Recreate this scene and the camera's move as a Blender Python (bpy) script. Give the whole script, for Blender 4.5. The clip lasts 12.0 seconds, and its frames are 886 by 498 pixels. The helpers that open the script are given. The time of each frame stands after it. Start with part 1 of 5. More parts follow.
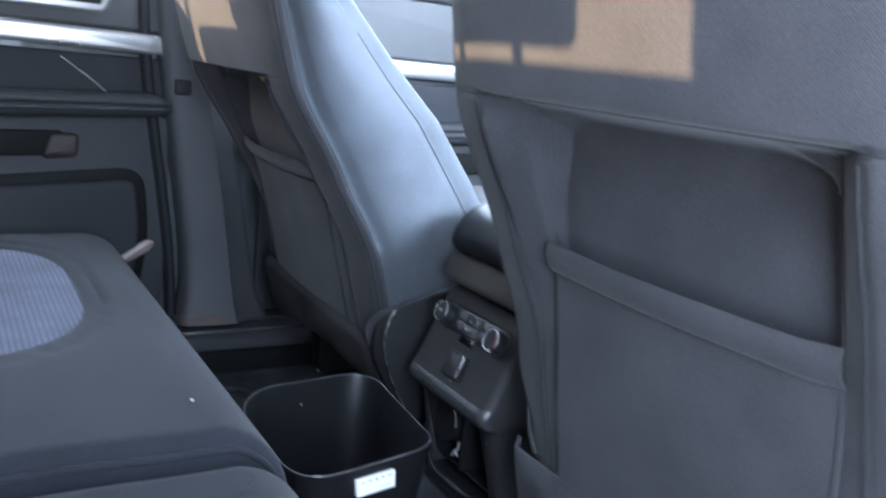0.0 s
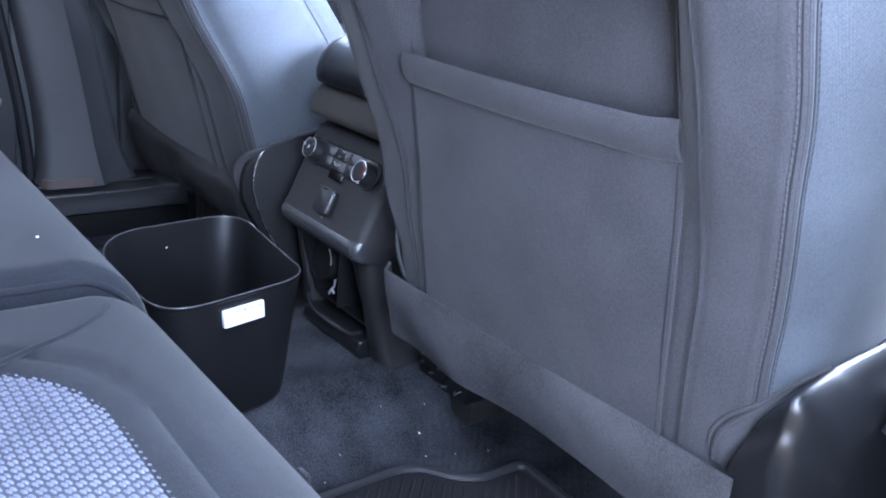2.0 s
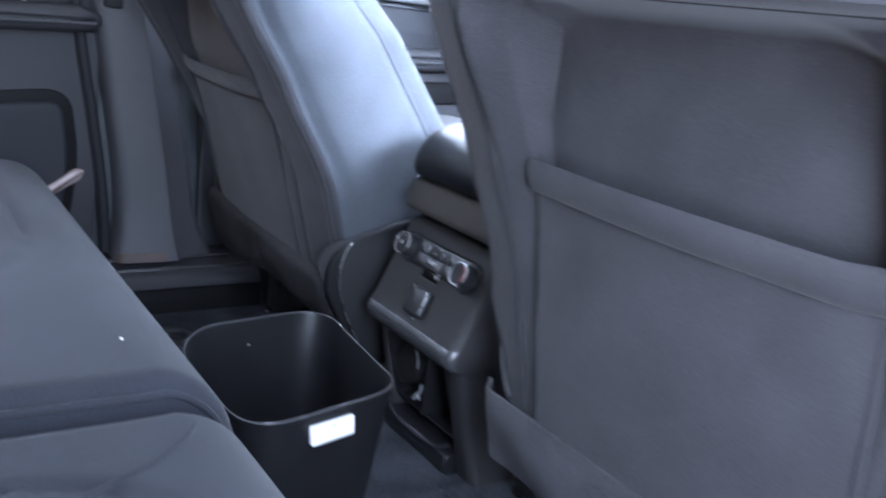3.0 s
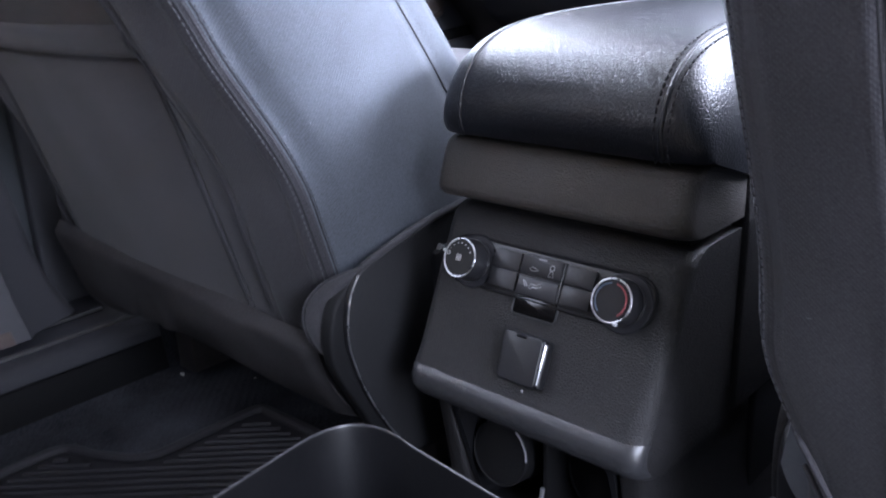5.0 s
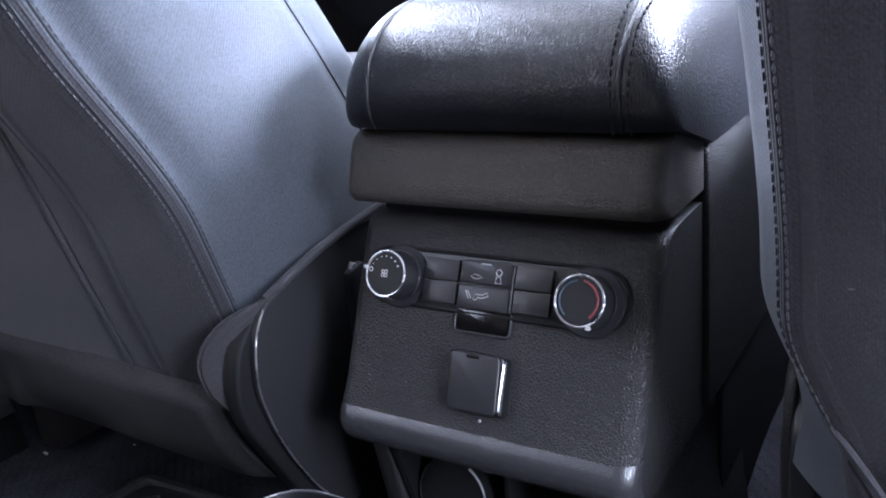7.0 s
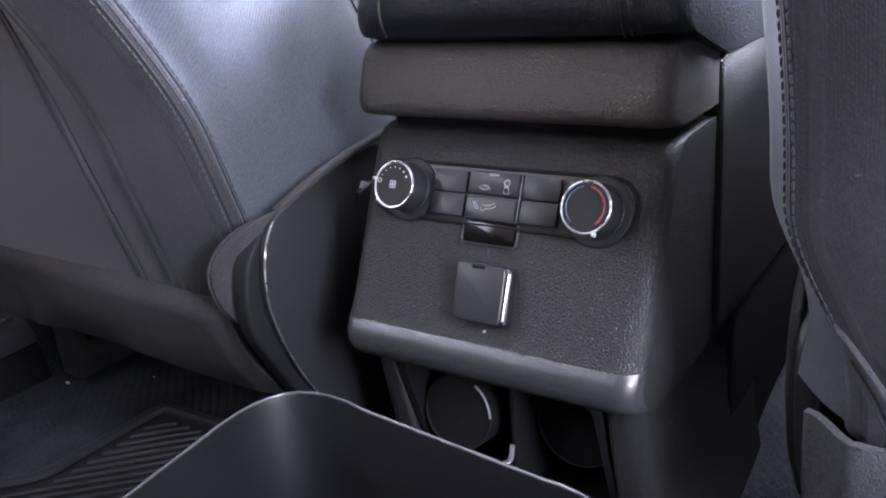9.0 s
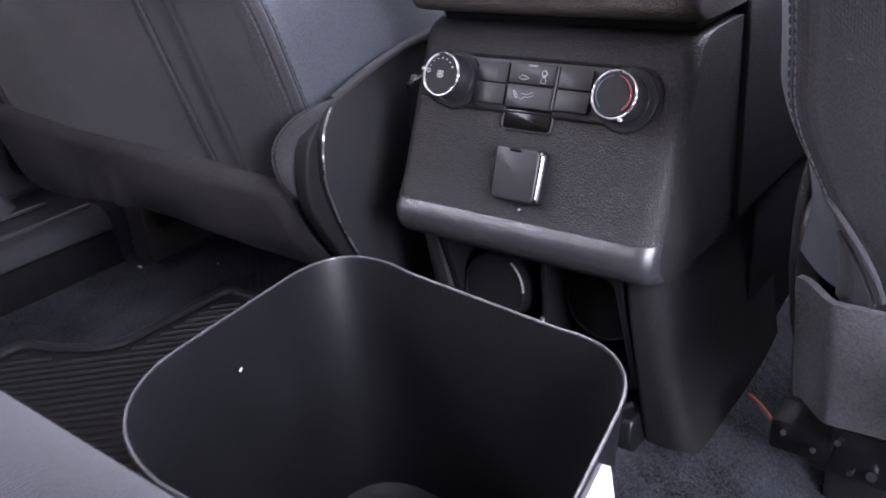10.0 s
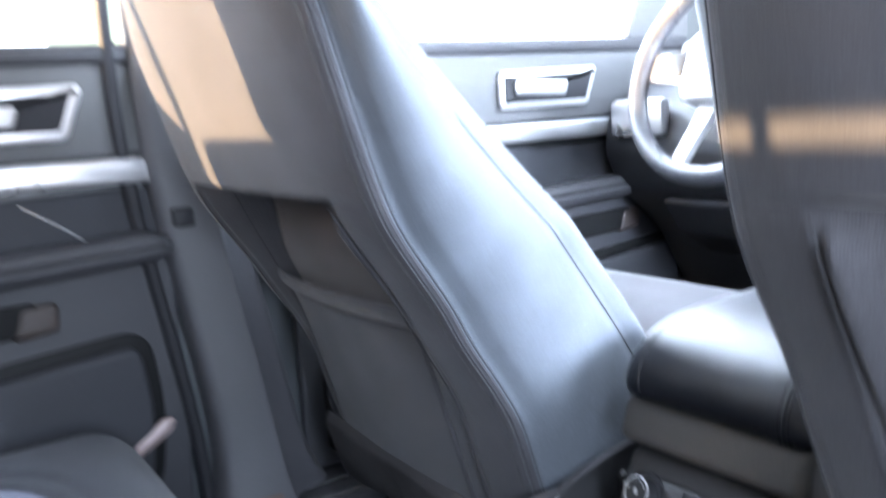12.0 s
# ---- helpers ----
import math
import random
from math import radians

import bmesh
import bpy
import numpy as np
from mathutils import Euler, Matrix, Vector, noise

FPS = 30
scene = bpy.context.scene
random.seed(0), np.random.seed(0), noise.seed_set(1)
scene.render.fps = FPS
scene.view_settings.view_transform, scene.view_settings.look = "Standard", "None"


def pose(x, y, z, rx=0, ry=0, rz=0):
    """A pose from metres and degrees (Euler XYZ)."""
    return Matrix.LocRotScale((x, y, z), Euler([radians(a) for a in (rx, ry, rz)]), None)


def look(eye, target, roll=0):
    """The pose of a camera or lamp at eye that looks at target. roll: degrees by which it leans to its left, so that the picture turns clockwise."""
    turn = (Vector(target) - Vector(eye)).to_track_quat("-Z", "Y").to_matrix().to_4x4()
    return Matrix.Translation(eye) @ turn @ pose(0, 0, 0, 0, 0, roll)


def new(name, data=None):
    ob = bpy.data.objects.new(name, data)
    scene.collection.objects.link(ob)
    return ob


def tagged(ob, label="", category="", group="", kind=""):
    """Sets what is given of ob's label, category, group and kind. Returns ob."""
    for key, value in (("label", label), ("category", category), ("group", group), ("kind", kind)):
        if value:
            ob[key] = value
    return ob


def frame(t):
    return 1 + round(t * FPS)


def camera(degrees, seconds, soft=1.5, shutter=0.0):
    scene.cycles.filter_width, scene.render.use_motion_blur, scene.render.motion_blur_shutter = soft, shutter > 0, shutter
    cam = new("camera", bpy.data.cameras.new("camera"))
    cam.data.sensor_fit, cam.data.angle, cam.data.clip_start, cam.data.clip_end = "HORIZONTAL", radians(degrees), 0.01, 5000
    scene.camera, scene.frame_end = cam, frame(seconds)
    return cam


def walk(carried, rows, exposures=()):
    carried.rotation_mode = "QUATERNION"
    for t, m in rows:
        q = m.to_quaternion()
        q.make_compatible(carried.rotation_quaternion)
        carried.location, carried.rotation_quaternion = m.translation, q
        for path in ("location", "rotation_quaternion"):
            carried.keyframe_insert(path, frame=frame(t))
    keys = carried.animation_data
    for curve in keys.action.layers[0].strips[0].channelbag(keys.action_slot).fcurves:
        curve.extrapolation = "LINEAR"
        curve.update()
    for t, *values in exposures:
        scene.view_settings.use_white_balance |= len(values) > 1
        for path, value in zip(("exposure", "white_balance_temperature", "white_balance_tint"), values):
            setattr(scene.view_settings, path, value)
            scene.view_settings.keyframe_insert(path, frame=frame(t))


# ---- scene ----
cam = camera(54.9, 12.0, soft=1.8, shutter=0.5)
PATH = [
    (0, (0.94, 0.367, 0.854), (-0.722, 1.396, 0.429), 6.2),
    (0.5, (0.956, 0.394, 0.831), (-0.615, 1.51, 0.297), 6.1),
    (1, (0.97, 0.41, 0.797), (-0.547, 1.56, 0.184), 6.1),
    (1.5, (0.968, 0.409, 0.779), (-0.507, 1.576, 0.1), 6.2),
    (2, (0.965, 0.407, 0.792), (-0.487, 1.607, 0.12), 5.7),
    (2.5, (0.947, 0.394, 0.806), (-0.53, 1.602, 0.207), 6.3),
    (3, (0.85, 0.407, 0.805), (-0.716, 1.532, 0.271), 7.4),
    (3.2, (0.79, 0.428, 0.798), (-0.812, 1.504, 0.271), 7.6),
    (4.8, (0.368, 0.553, 0.717), (-0.986, 1.87, 0.059), -1.2),
    (5, (0.338, 0.558, 0.721), (-0.964, 1.926, 0.064), -2.5),
    (5.5, (0.299, 0.576, 0.716), (-0.943, 2.023, 0.114), -5.0),
    (6, (0.271, 0.581, 0.709), (-0.917, 2.086, 0.142), -7.0),
    (6.5, (0.254, 0.602, 0.692), (-0.844, 2.165, 0.098), -7.1),
    (7, (0.247, 0.598, 0.686), (-0.803, 2.179, 0.058), -5.8),
    (7.2, (0.249, 0.594, 0.684), (-0.804, 2.173, 0.052), -5.5),
    (8.8, (0.259, 0.599, 0.655), (-0.837, 2.127, -0.028), -5.8),
    (9, (0.26, 0.595, 0.65), (-0.839, 2.119, -0.038), -5.3),
    (9.5, (0.274, 0.581, 0.641), (-0.847, 2.049, -0.126), -5.4),
    (10, (0.301, 0.549, 0.647), (-0.864, 1.934, -0.203), -5.3),
    (10.5, (0.326, 0.53, 0.672), (-0.907, 1.861, -0.17), -5.0),
    (11, (0.352, 0.515, 0.694), (-0.995, 1.777, -0.075), -4.3),
    (11.5, (0.417, 0.483, 0.744), (-1.081, 1.678, 0.172), -2.0),
    (11.7, (0.435, 0.469, 0.781), (-1.138, 1.625, 0.347), -2.5),
    (11.8, (0.452, 0.467, 0.806), (-1.161, 1.589, 0.431), -2.5),
    (11.9, (0.469, 0.463, 0.827), (-1.183, 1.546, 0.509), -3.1),
    (12, (0.5, 0.419, 0.891), (-1.15, 1.501, 0.564), -3.7),
]
EXPOSURES = [(0, 2.15, 5950, 14), (0.5, 2.5, 5750, 15), (1.0, 2.65, 5800, 20), (1.5, 2.63, 5750, 21), (2.0, 2.67, 5750, 21), (2.5, 2.9, 5700, 19), (3.0, 2.55, 5950, 20), (3.2, 2.2, 6200, 23), (5, 2.36, 6500, 26), (6.5, 2.50, 6300, 25), (9, 3.07, 6800, 31),
             (10, 3.12, 7000, 33), (11, 3.08, 7100, 33), (11.5, 2.87, 6900, 28), (12, 2.95, 6300, 17)]
walk(cam, [(t, look(eye, target, roll)) for t, eye, target, roll in PATH], EXPOSURES)

# ---- world, sun and exposure ----
SUN_DIR = Vector((0.31, 1.0, -0.155)).normalized()
world = bpy.data.worlds.new("sky")
scene.world = world
world.use_nodes = True
wn = world.node_tree.nodes
wn.clear()
sky = wn.new("ShaderNodeTexSky")
sky.sky_type = "NISHITA"
sky.sun_disc = False
sky.sun_elevation = math.asin(-SUN_DIR.z)
sky.sun_rotation = math.atan2(-SUN_DIR.x, -SUN_DIR.y)
wbg = wn.new("ShaderNodeBackground")
wbg.inputs["Strength"].default_value = 0.10
wout = wn.new("ShaderNodeOutputWorld")
world.node_tree.links.new(sky.outputs[0], wbg.inputs[0])
world.node_tree.links.new(wbg.outputs[0], wout.inputs[0])

sun_data = bpy.data.lights.new("sun", "SUN")
sun_data.energy = 5.0
sun_data.angle = radians(0.6)
sun_data.color = (1.0, 0.70, 0.36)
sun = new("sun", sun_data)
sun.matrix_world = look((0, 0, 0), SUN_DIR)


def opening_light(name, eye, target, sx, sy, power, colour):
    """Skylight that falls in through a real opening of the car."""
    d = bpy.data.lights.new(name, "AREA")
    d.shape, d.size, d.size_y, d.energy, d.color = "RECTANGLE", sx, sy, power, colour
    ob = new(name, d)
    ob.matrix_world = look(eye, target)
    return ob


SKYBLUE = (0.70, 0.84, 1.0)
opening_light("door_opening_light", (0.99, 0.57, 0.92), (0.1, 0.95, 0.60), 0.28, 0.85, 4.6, SKYBLUE)
opening_light("windscreen_light", (0.27, 2.10, 1.42), (0.0, 1.0, 0.45), 0.86, 0.6, 13, SKYBLUE)
opening_light("driver_window_light", (-0.98, 1.48, 1.20), (0.0, 1.25, 0.70), 0.9, 0.40, 9, SKYBLUE)
opening_light("passenger_window_light", (0.98, 1.52, 1.16), (0.0, 1.15, 0.70), 0.9, 0.28, 18.5, SKYBLUE)
opening_light("rear_side_window_light", (-0.98, 0.32, 1.18), (0.1, 0.75, 0.55), 0.9, 0.38, 2.5, SKYBLUE)
opening_light("rear_window_light", (0.0, -1.66, 1.20), (0.0, 1.0, 0.60), 1.4, 0.38, 5.5, (0.94, 0.95, 1.0))


# ---- materials ----
def mat(name, colour, rough=0.6, metal=0.0, grain=None, bump=0.0, var=0.15, var_scale=6.0, spec=0.5, sheen=0.0, coat=0.0, kind="noise", stretch=(1, 1, 1), speckle=0.6):
    """Principled surface: base colour varied at two scales, a fine relief at real size (grain: patterns per metre)."""
    m = bpy.data.materials.new(name)
    m.use_nodes = True
    nt = m.node_tree
    n, l = nt.nodes, nt.links
    b = n["Principled BSDF"]
    b.inputs["Metallic"].default_value = metal
    b.inputs["Roughness"].default_value = rough
    b.inputs["Specular IOR Level"].default_value = spec
    b.inputs["Sheen Weight"].default_value = sheen
    b.inputs["Sheen Roughness"].default_value = 0.4
    b.inputs["Coat Weight"].default_value = coat
    tc = n.new("ShaderNodeTexCoord")
    big = n.new("ShaderNodeTexNoise")
    big.inputs["Scale"].default_value = var_scale
    big.inputs["Detail"].default_value = 5
    l.new(tc.outputs["Object"], big.inputs["Vector"])
    fine = n.new("ShaderNodeTexNoise")
    fine.inputs["Scale"].default_value = var_scale * 45
    fine.inputs["Detail"].default_value = 3
    l.new(tc.outputs["Object"], fine.inputs["Vector"])
    add = n.new("ShaderNodeMath")
    add.operation = "MULTIPLY_ADD"
    l.new(fine.outputs["Fac"], add.inputs[0])
    add.inputs[1].default_value = speckle
    l.new(big.outputs["Fac"], add.inputs[2])
    ramp = n.new("ShaderNodeMapRange")
    ramp.inputs["From Min"].default_value = 0.2 + 0.5 * speckle
    ramp.inputs["From Max"].default_value = 0.8 + 0.5 * speckle
    ramp.inputs["To Min"].default_value = 1 - var
    ramp.inputs["To Max"].default_value = 1 + var
    l.new(add.outputs[0], ramp.inputs["Value"])
    mul = n.new("ShaderNodeVectorMath")
    mul.operation = "SCALE"
    mul.inputs[0].default_value = colour
    l.new(ramp.outputs[0], mul.inputs["Scale"])
    l.new(mul.outputs[0], b.inputs["Base Color"])
    rr = n.new("ShaderNodeMapRange")
    rr.inputs["To Min"].default_value = max(0.02, rough - 0.08)
    rr.inputs["To Max"].default_value = min(1, rough + 0.08)
    l.new(big.outputs["Fac"], rr.inputs["Value"])
    l.new(rr.outputs[0], b.inputs["Roughness"])
    if grain:
        bp = n.new("ShaderNodeBump")
        bp.inputs["Strength"].default_value = 1.0
        bp.inputs["Distance"].default_value = bump
        if kind == "leather":
            v = n.new("ShaderNodeTexVoronoi")
            v.feature = "DISTANCE_TO_EDGE"
            v.inputs["Scale"].default_value = grain
            v.inputs["Randomness"].default_value = 1.0
            w = n.new("ShaderNodeVectorMath")
            w.operation = "MULTIPLY_ADD"
            w.inputs[1].default_value = (0.0009, 0.0009, 0.0009)
            nz = n.new("ShaderNodeTexNoise")
            nz.inputs["Scale"].default_value = grain * 0.35
            l.new(tc.outputs["Object"], nz.inputs["Vector"])
            l.new(nz.outputs["Color"], w.inputs[0])
            st = n.new("ShaderNodeVectorMath")
            st.operation = "MULTIPLY"
            st.inputs[1].default_value = stretch
            l.new(tc.outputs["Object"], st.inputs[0])
            l.new(st.outputs[0], w.inputs[2])
            l.new(w.outputs[0], v.inputs["Vector"])
            mm = n.new("ShaderNodeMath")
            mm.operation = "MINIMUM"
            mm.inputs[1].default_value = 0.22
            l.new(v.outputs["Distance"], mm.inputs[0])
            l.new(mm.outputs[0], bp.inputs["Height"])
        elif kind == "ribbed":
            wv = n.new("ShaderNodeTexWave")
            wv.bands_direction = "DIAGONAL"
            wv.inputs["Scale"].default_value = 42
            wv.inputs["Distortion"].default_value = 1.5
            wv.inputs["Detail"].default_value = 2.0
            wv.inputs["Detail Scale"].default_value = 3.0
            l.new(tc.outputs["Object"], wv.inputs["Vector"])
            g = n.new("ShaderNodeTexNoise")
            g.inputs["Scale"].default_value = grain
            g.inputs["Detail"].default_value = 4
            l.new(tc.outputs["Object"], g.inputs["Vector"])
            mx = n.new("ShaderNodeMath")
            mx.operation = "MULTIPLY_ADD"
            mx.inputs[1].default_value = 0.30
            l.new(wv.outputs["Fac"], mx.inputs[0])
            l.new(g.outputs["Fac"], mx.inputs[2])
            l.new(mx.outputs[0], bp.inputs["Height"])
        elif kind == "weave":
            ww = []
            for d in ("X", "DIAGONAL"):
                wv = n.new("ShaderNodeTexWave")
                wv.bands_direction = d
                wv.inputs["Scale"].default_value = grain
                wv.inputs["Distortion"].default_value = 0.6
                wv.inputs["Detail"].default_value = 1.0
                l.new(tc.outputs["UV"], wv.inputs["Vector"])
                ww.append(wv)
            mx = n.new("ShaderNodeMath")
            mx.operation = "MULTIPLY"
            l.new(ww[0].outputs["Fac"], mx.inputs[0])
            l.new(ww[1].outputs["Fac"], mx.inputs[1])
            l.new(mx.outputs[0], bp.inputs["Height"])
            shade = n.new("ShaderNodeMapRange")
            shade.inputs["To Min"].default_value = 0.90
            shade.inputs["To Max"].default_value = 1.14
            l.new(mx.outputs[0], shade.inputs["Value"])
            m2 = n.new("ShaderNodeVectorMath")
            m2.operation = "SCALE"
            l.new(mul.outputs[0], m2.inputs[0])
            l.new(shade.outputs[0], m2.inputs["Scale"])
            l.new(m2.outputs[0], b.inputs["Base Color"])
        else:
            g = n.new("ShaderNodeTexNoise")
            g.inputs["Scale"].default_value = grain
            g.inputs["Detail"].default_value = 4
            l.new(tc.outputs["Object"], g.inputs["Vector"])
            l.new(g.outputs["Fac"], bp.inputs["Height"])
        l.new(bp.outputs[0], b.inputs["Normal"])
    return m


M_FABRIC = mat("charcoal seat cloth", (0.038, 0.037, 0.041), 0.88, grain=230, bump=0.00014, kind="weave", sheen=0.12, var=0.30, var_scale=14, spec=0.3, speckle=1.3)
M_DIAL = mat("matt dial plastic", (0.010, 0.010, 0.011), 0.55, grain=900, bump=0.0001, spec=0.3)
M_SIDE = mat("smooth woven side cloth", (0.058, 0.066, 0.077), 0.72, grain=240, bump=0.00009, kind="weave", sheen=0.15, var=0.24, var_scale=13, spec=0.35, speckle=1.2)
M_POCKET = mat("pocket cloth", (0.037, 0.036, 0.040), 0.9, grain=230, bump=0.00018, kind="weave", sheen=0.12, var=0.30, var_scale=14, spec=0.3, speckle=1.3)
M_REAR = mat("rear bench cloth", (0.0200, 0.0218, 0.0278), 0.92, grain=900, bump=0.0008, sheen=0.12, var=0.28, var_scale=16, spec=0.3, speckle=1.4)
M_INSERT = mat("blue grey insert cloth", (0.050, 0.054, 0.076), 0.9, grain=350, bump=0.0006, sheen=0.2)
M_NUB = mat("pale woven yarn", (0.165, 0.175, 0.235), 0.85, grain=600, bump=0.0004, sheen=0.2, var=0.25, var_scale=20)
# Same felt as M_VALANCE, darkened for the shade behind the driver seat.
M_VALANCESHADED = mat("shaded felt valance", (0.037, 0.035, 0.036), 0.97, grain=1100, bump=0.0013, var=0.42, var_scale=13, spec=0.1, speckle=0.9)
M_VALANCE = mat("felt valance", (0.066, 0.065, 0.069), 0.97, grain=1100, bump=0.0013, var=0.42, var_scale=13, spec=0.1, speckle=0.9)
M_CARPET = mat("needle felt carpet", (0.044, 0.046, 0.053), 0.98, grain=900, bump=0.0020, var=0.95, var_scale=10, spec=0.12, speckle=0.7, kind="ribbed")
M_RUBBER = mat("black rubber mat", (0.021, 0.020, 0.023), 0.6, grain=300, bump=0.0003)
M_PLASTIC = mat("grained black plastic", (0.0205, 0.0195, 0.0200), 0.46, grain=500, bump=0.0012, kind="leather", var=0.15, spec=0.38)
M_SMOOTH = mat("smooth black plastic", (0.009, 0.009, 0.010), 0.33, grain=700, bump=0.0001)
M_SATIN = mat("satin button plastic", (0.018, 0.018, 0.020), 0.38, grain=900, bump=0.0001)
M_LEATHER = mat("black armrest leather", (0.006, 0.0065, 0.009), 0.34, grain=560, bump=0.00062, kind="leather", var=0.1, stretch=(1.25, 0.55, 0.55), spec=0.6)
M_DARK = mat("shadowy black plastic", (0.018, 0.018, 0.021), 0.6, grain=300, bump=0.0003, spec=0.3)
M_BIN = mat("black bin plastic", (0.008, 0.008, 0.009), 0.40, grain=120, bump=0.0003, var=0.3, var_scale=9, spec=0.35)
# Base is paler than the panel plastic to hold the ledge's highlight.
M_LEDGE = mat("polished worn ledge plastic, paled for highlight", (0.036, 0.036, 0.038), 0.24, grain=700, bump=0.0003, kind="leather", var=0.15, spec=1.0)
M_RING = mat("dull bright ring", (0.45, 0.45, 0.46), 0.28, metal=0.9, var=0.3, var_scale=60)
M_BAND = mat("brownish grained filler plastic", (0.052, 0.046, 0.041), 0.46, grain=500, bump=0.0011, kind="leather", var=0.2)
M_LINT = mat("grey lint", (0.10, 0.10, 0.105), 0.9)
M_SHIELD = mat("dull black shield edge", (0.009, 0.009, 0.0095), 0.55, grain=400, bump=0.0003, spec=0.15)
# Base lowered for the shadow the driver's shield lies in.
M_FACESHADED = mat("shaded black shield face", (0.015, 0.015, 0.016), 0.5, grain=580, bump=0.0007, kind="leather", spec=0.25)
M_CHROME = mat("chrome", (0.62, 0.63, 0.65), 0.24, metal=1.0, var=0.04)
M_SILVER = mat("silver trim", (0.62, 0.62, 0.63), 0.30, metal=0.75, var=0.05)
M_STEEL = mat("seat track steel", (0.10, 0.09, 0.085), 0.45, metal=0.8, var=0.4, var_scale=30)
M_DOOR = mat("grey door plastic", (0.036, 0.036, 0.041), 0.50, grain=420, bump=0.0010, kind="leather", var=0.12)
M_DOORTOP = mat("pale grey upper door plastic", (0.075, 0.076, 0.078), 0.5, grain=420, bump=0.0010, kind="leather", var=0.12)
M_DOORDARK = mat("dark door cloth", (0.026, 0.027, 0.032), 0.75, grain=300, bump=0.0006, var=0.15)
M_PILLAR = mat("pillar plastic", (0.070, 0.069, 0.075), 0.48, grain=420, bump=0.0009, kind="leather", var=0.12)
M_CUP = mat("dull brown recess plastic", (0.040, 0.029, 0.025), 0.5, grain=420, bump=0.0009, kind="leather", var=0.3, var_scale=14)
# Brown base holds the warm glow that falls on the pillar's foot.
M_FOOTGLOW = mat("warm glow on pillar foot", (0.085, 0.056, 0.047), 0.45, grain=420, bump=0.0009, kind="leather", var=0.35, var_scale=14)
M_PINK = mat("pale reddish plastic", (0.40, 0.31, 0.30), 0.25, var=0.1)
M_LABEL = mat("white paper label", (0.82, 0.82, 0.80), 0.6, grain=200, bump=0.0001, var=0.05)
M_INK = mat("grey print", (0.25, 0.25, 0.27), 0.7)
M_WHITE = mat("white print", (0.40, 0.40, 0.41), 0.5)
M_BLUE = mat("blue print", (0.045, 0.065, 0.095), 0.5)
M_RED = mat("red print", (0.20, 0.035, 0.04), 0.5)
M_THREAD = mat("charcoal thread", (0.034, 0.034, 0.040), 0.7, sheen=0.3)
M_SEAM = mat("dark seam", (0.012, 0.012, 0.014), 0.9)
M_HEADLINER = mat("pale headliner", (0.42, 0.41, 0.39), 0.95, grain=400, bump=0.0008)
M_BODY = mat("car body paint", (0.05, 0.055, 0.06), 0.45, coat=0.2, var=0.05)
M_DASH = mat("dash plastic", (0.017, 0.018, 0.021), 0.5, grain=420, bump=0.001, kind="leather")
M_WHEEL = mat("steering wheel leather", (0.05, 0.052, 0.058), 0.28, grain=500, bump=0.0006, kind="leather", coat=0.3)
M_ASPHALT = mat("pale concrete", (0.52, 0.51, 0.49), 0.95, grain=60, bump=0.006, var=0.35, var_scale=1.5)
M_CRUMB = mat("pale crumb", (0.75, 0.73, 0.68), 0.8)


def glass(name):
    m = bpy.data.materials.new(name)
    m.use_nodes = True
    b = m.node_tree.nodes["Principled BSDF"]
    b.inputs["Base Color"].default_value = (0.93, 0.97, 0.96, 1)
    b.inputs["Roughness"].default_value = 0.0
    b.inputs["Transmission Weight"].default_value = 1.0
    b.inputs["IOR"].default_value = 1.45
    return m


M_GLASS = glass("window glass")


# ---- mesh helpers ----
def link_mesh(name, verts, faces, material, parent=None, label="", smooth=True):
    me = bpy.data.meshes.new(name)
    me.from_pydata([tuple(v) for v in verts], [], faces)
    me.validate()
    bm = bmesh.new()
    bm.from_mesh(me)
    bmesh.ops.recalc_face_normals(bm, faces=bm.faces)
    bm.to_mesh(me)
    bm.free()
    me.materials.append(material)
    if smooth:
        me.polygons.foreach_set("use_smooth", [True] * len(me.polygons))
        me.set_sharp_from_angle(angle=radians(42))
    ob = new(name, me)
    if parent:
        adopt(ob, parent)
    if label:
        tagged(ob, label)
    return ob


def part(name, bm, material, parent=None, label="", smooth=True):
    """Links a bmesh as one mesh object under a thing or a part."""
    me = bpy.data.meshes.new(name)
    bmesh.ops.recalc_face_normals(bm, faces=bm.faces)
    bm.to_mesh(me)
    bm.free()
    me.materials.append(material)
    if smooth:
        me.polygons.foreach_set("use_smooth", [True] * len(me.polygons))
        me.set_sharp_from_angle(angle=radians(42))
    ob = new(name, me)
    if parent:
        adopt(ob, parent)
    if label:
        tagged(ob, label)
    return ob


def thing(name, label, category, at=(0, 0, 0), group="", kind=""):
    ob = new(name)
    ob.location = at
    ob.empty_display_size = 0.05
    return tagged(ob, label, category, group, kind)


def adopt(ob, parent):
    ob.parent = parent
    if parent.type == "EMPTY":
        ob.matrix_parent_inverse = Matrix.Translation(-parent.location)


def rbox(c, s, bev=0.004, seg=2, m=None):
    bm = bmesh.new()
    bmesh.ops.create_cube(bm, size=1, matrix=Matrix.Diagonal((*s, 1)))
    if bev:
        bmesh.ops.bevel(bm, geom=bm.edges[:], offset=bev, segments=seg, profile=0.5, affect="EDGES")
    bmesh.ops.transform(bm, matrix=Matrix.Translation(c) @ (m if m else Matrix()), verts=bm.verts)
    return bm


def join(*bms):
    out = bms[0]
    for b in bms[1:]:
        me = bpy.data.meshes.new("tmp")
        b.to_mesh(me)
        b.free()
        out.from_mesh(me)
        bpy.data.meshes.remove(me)
    return out


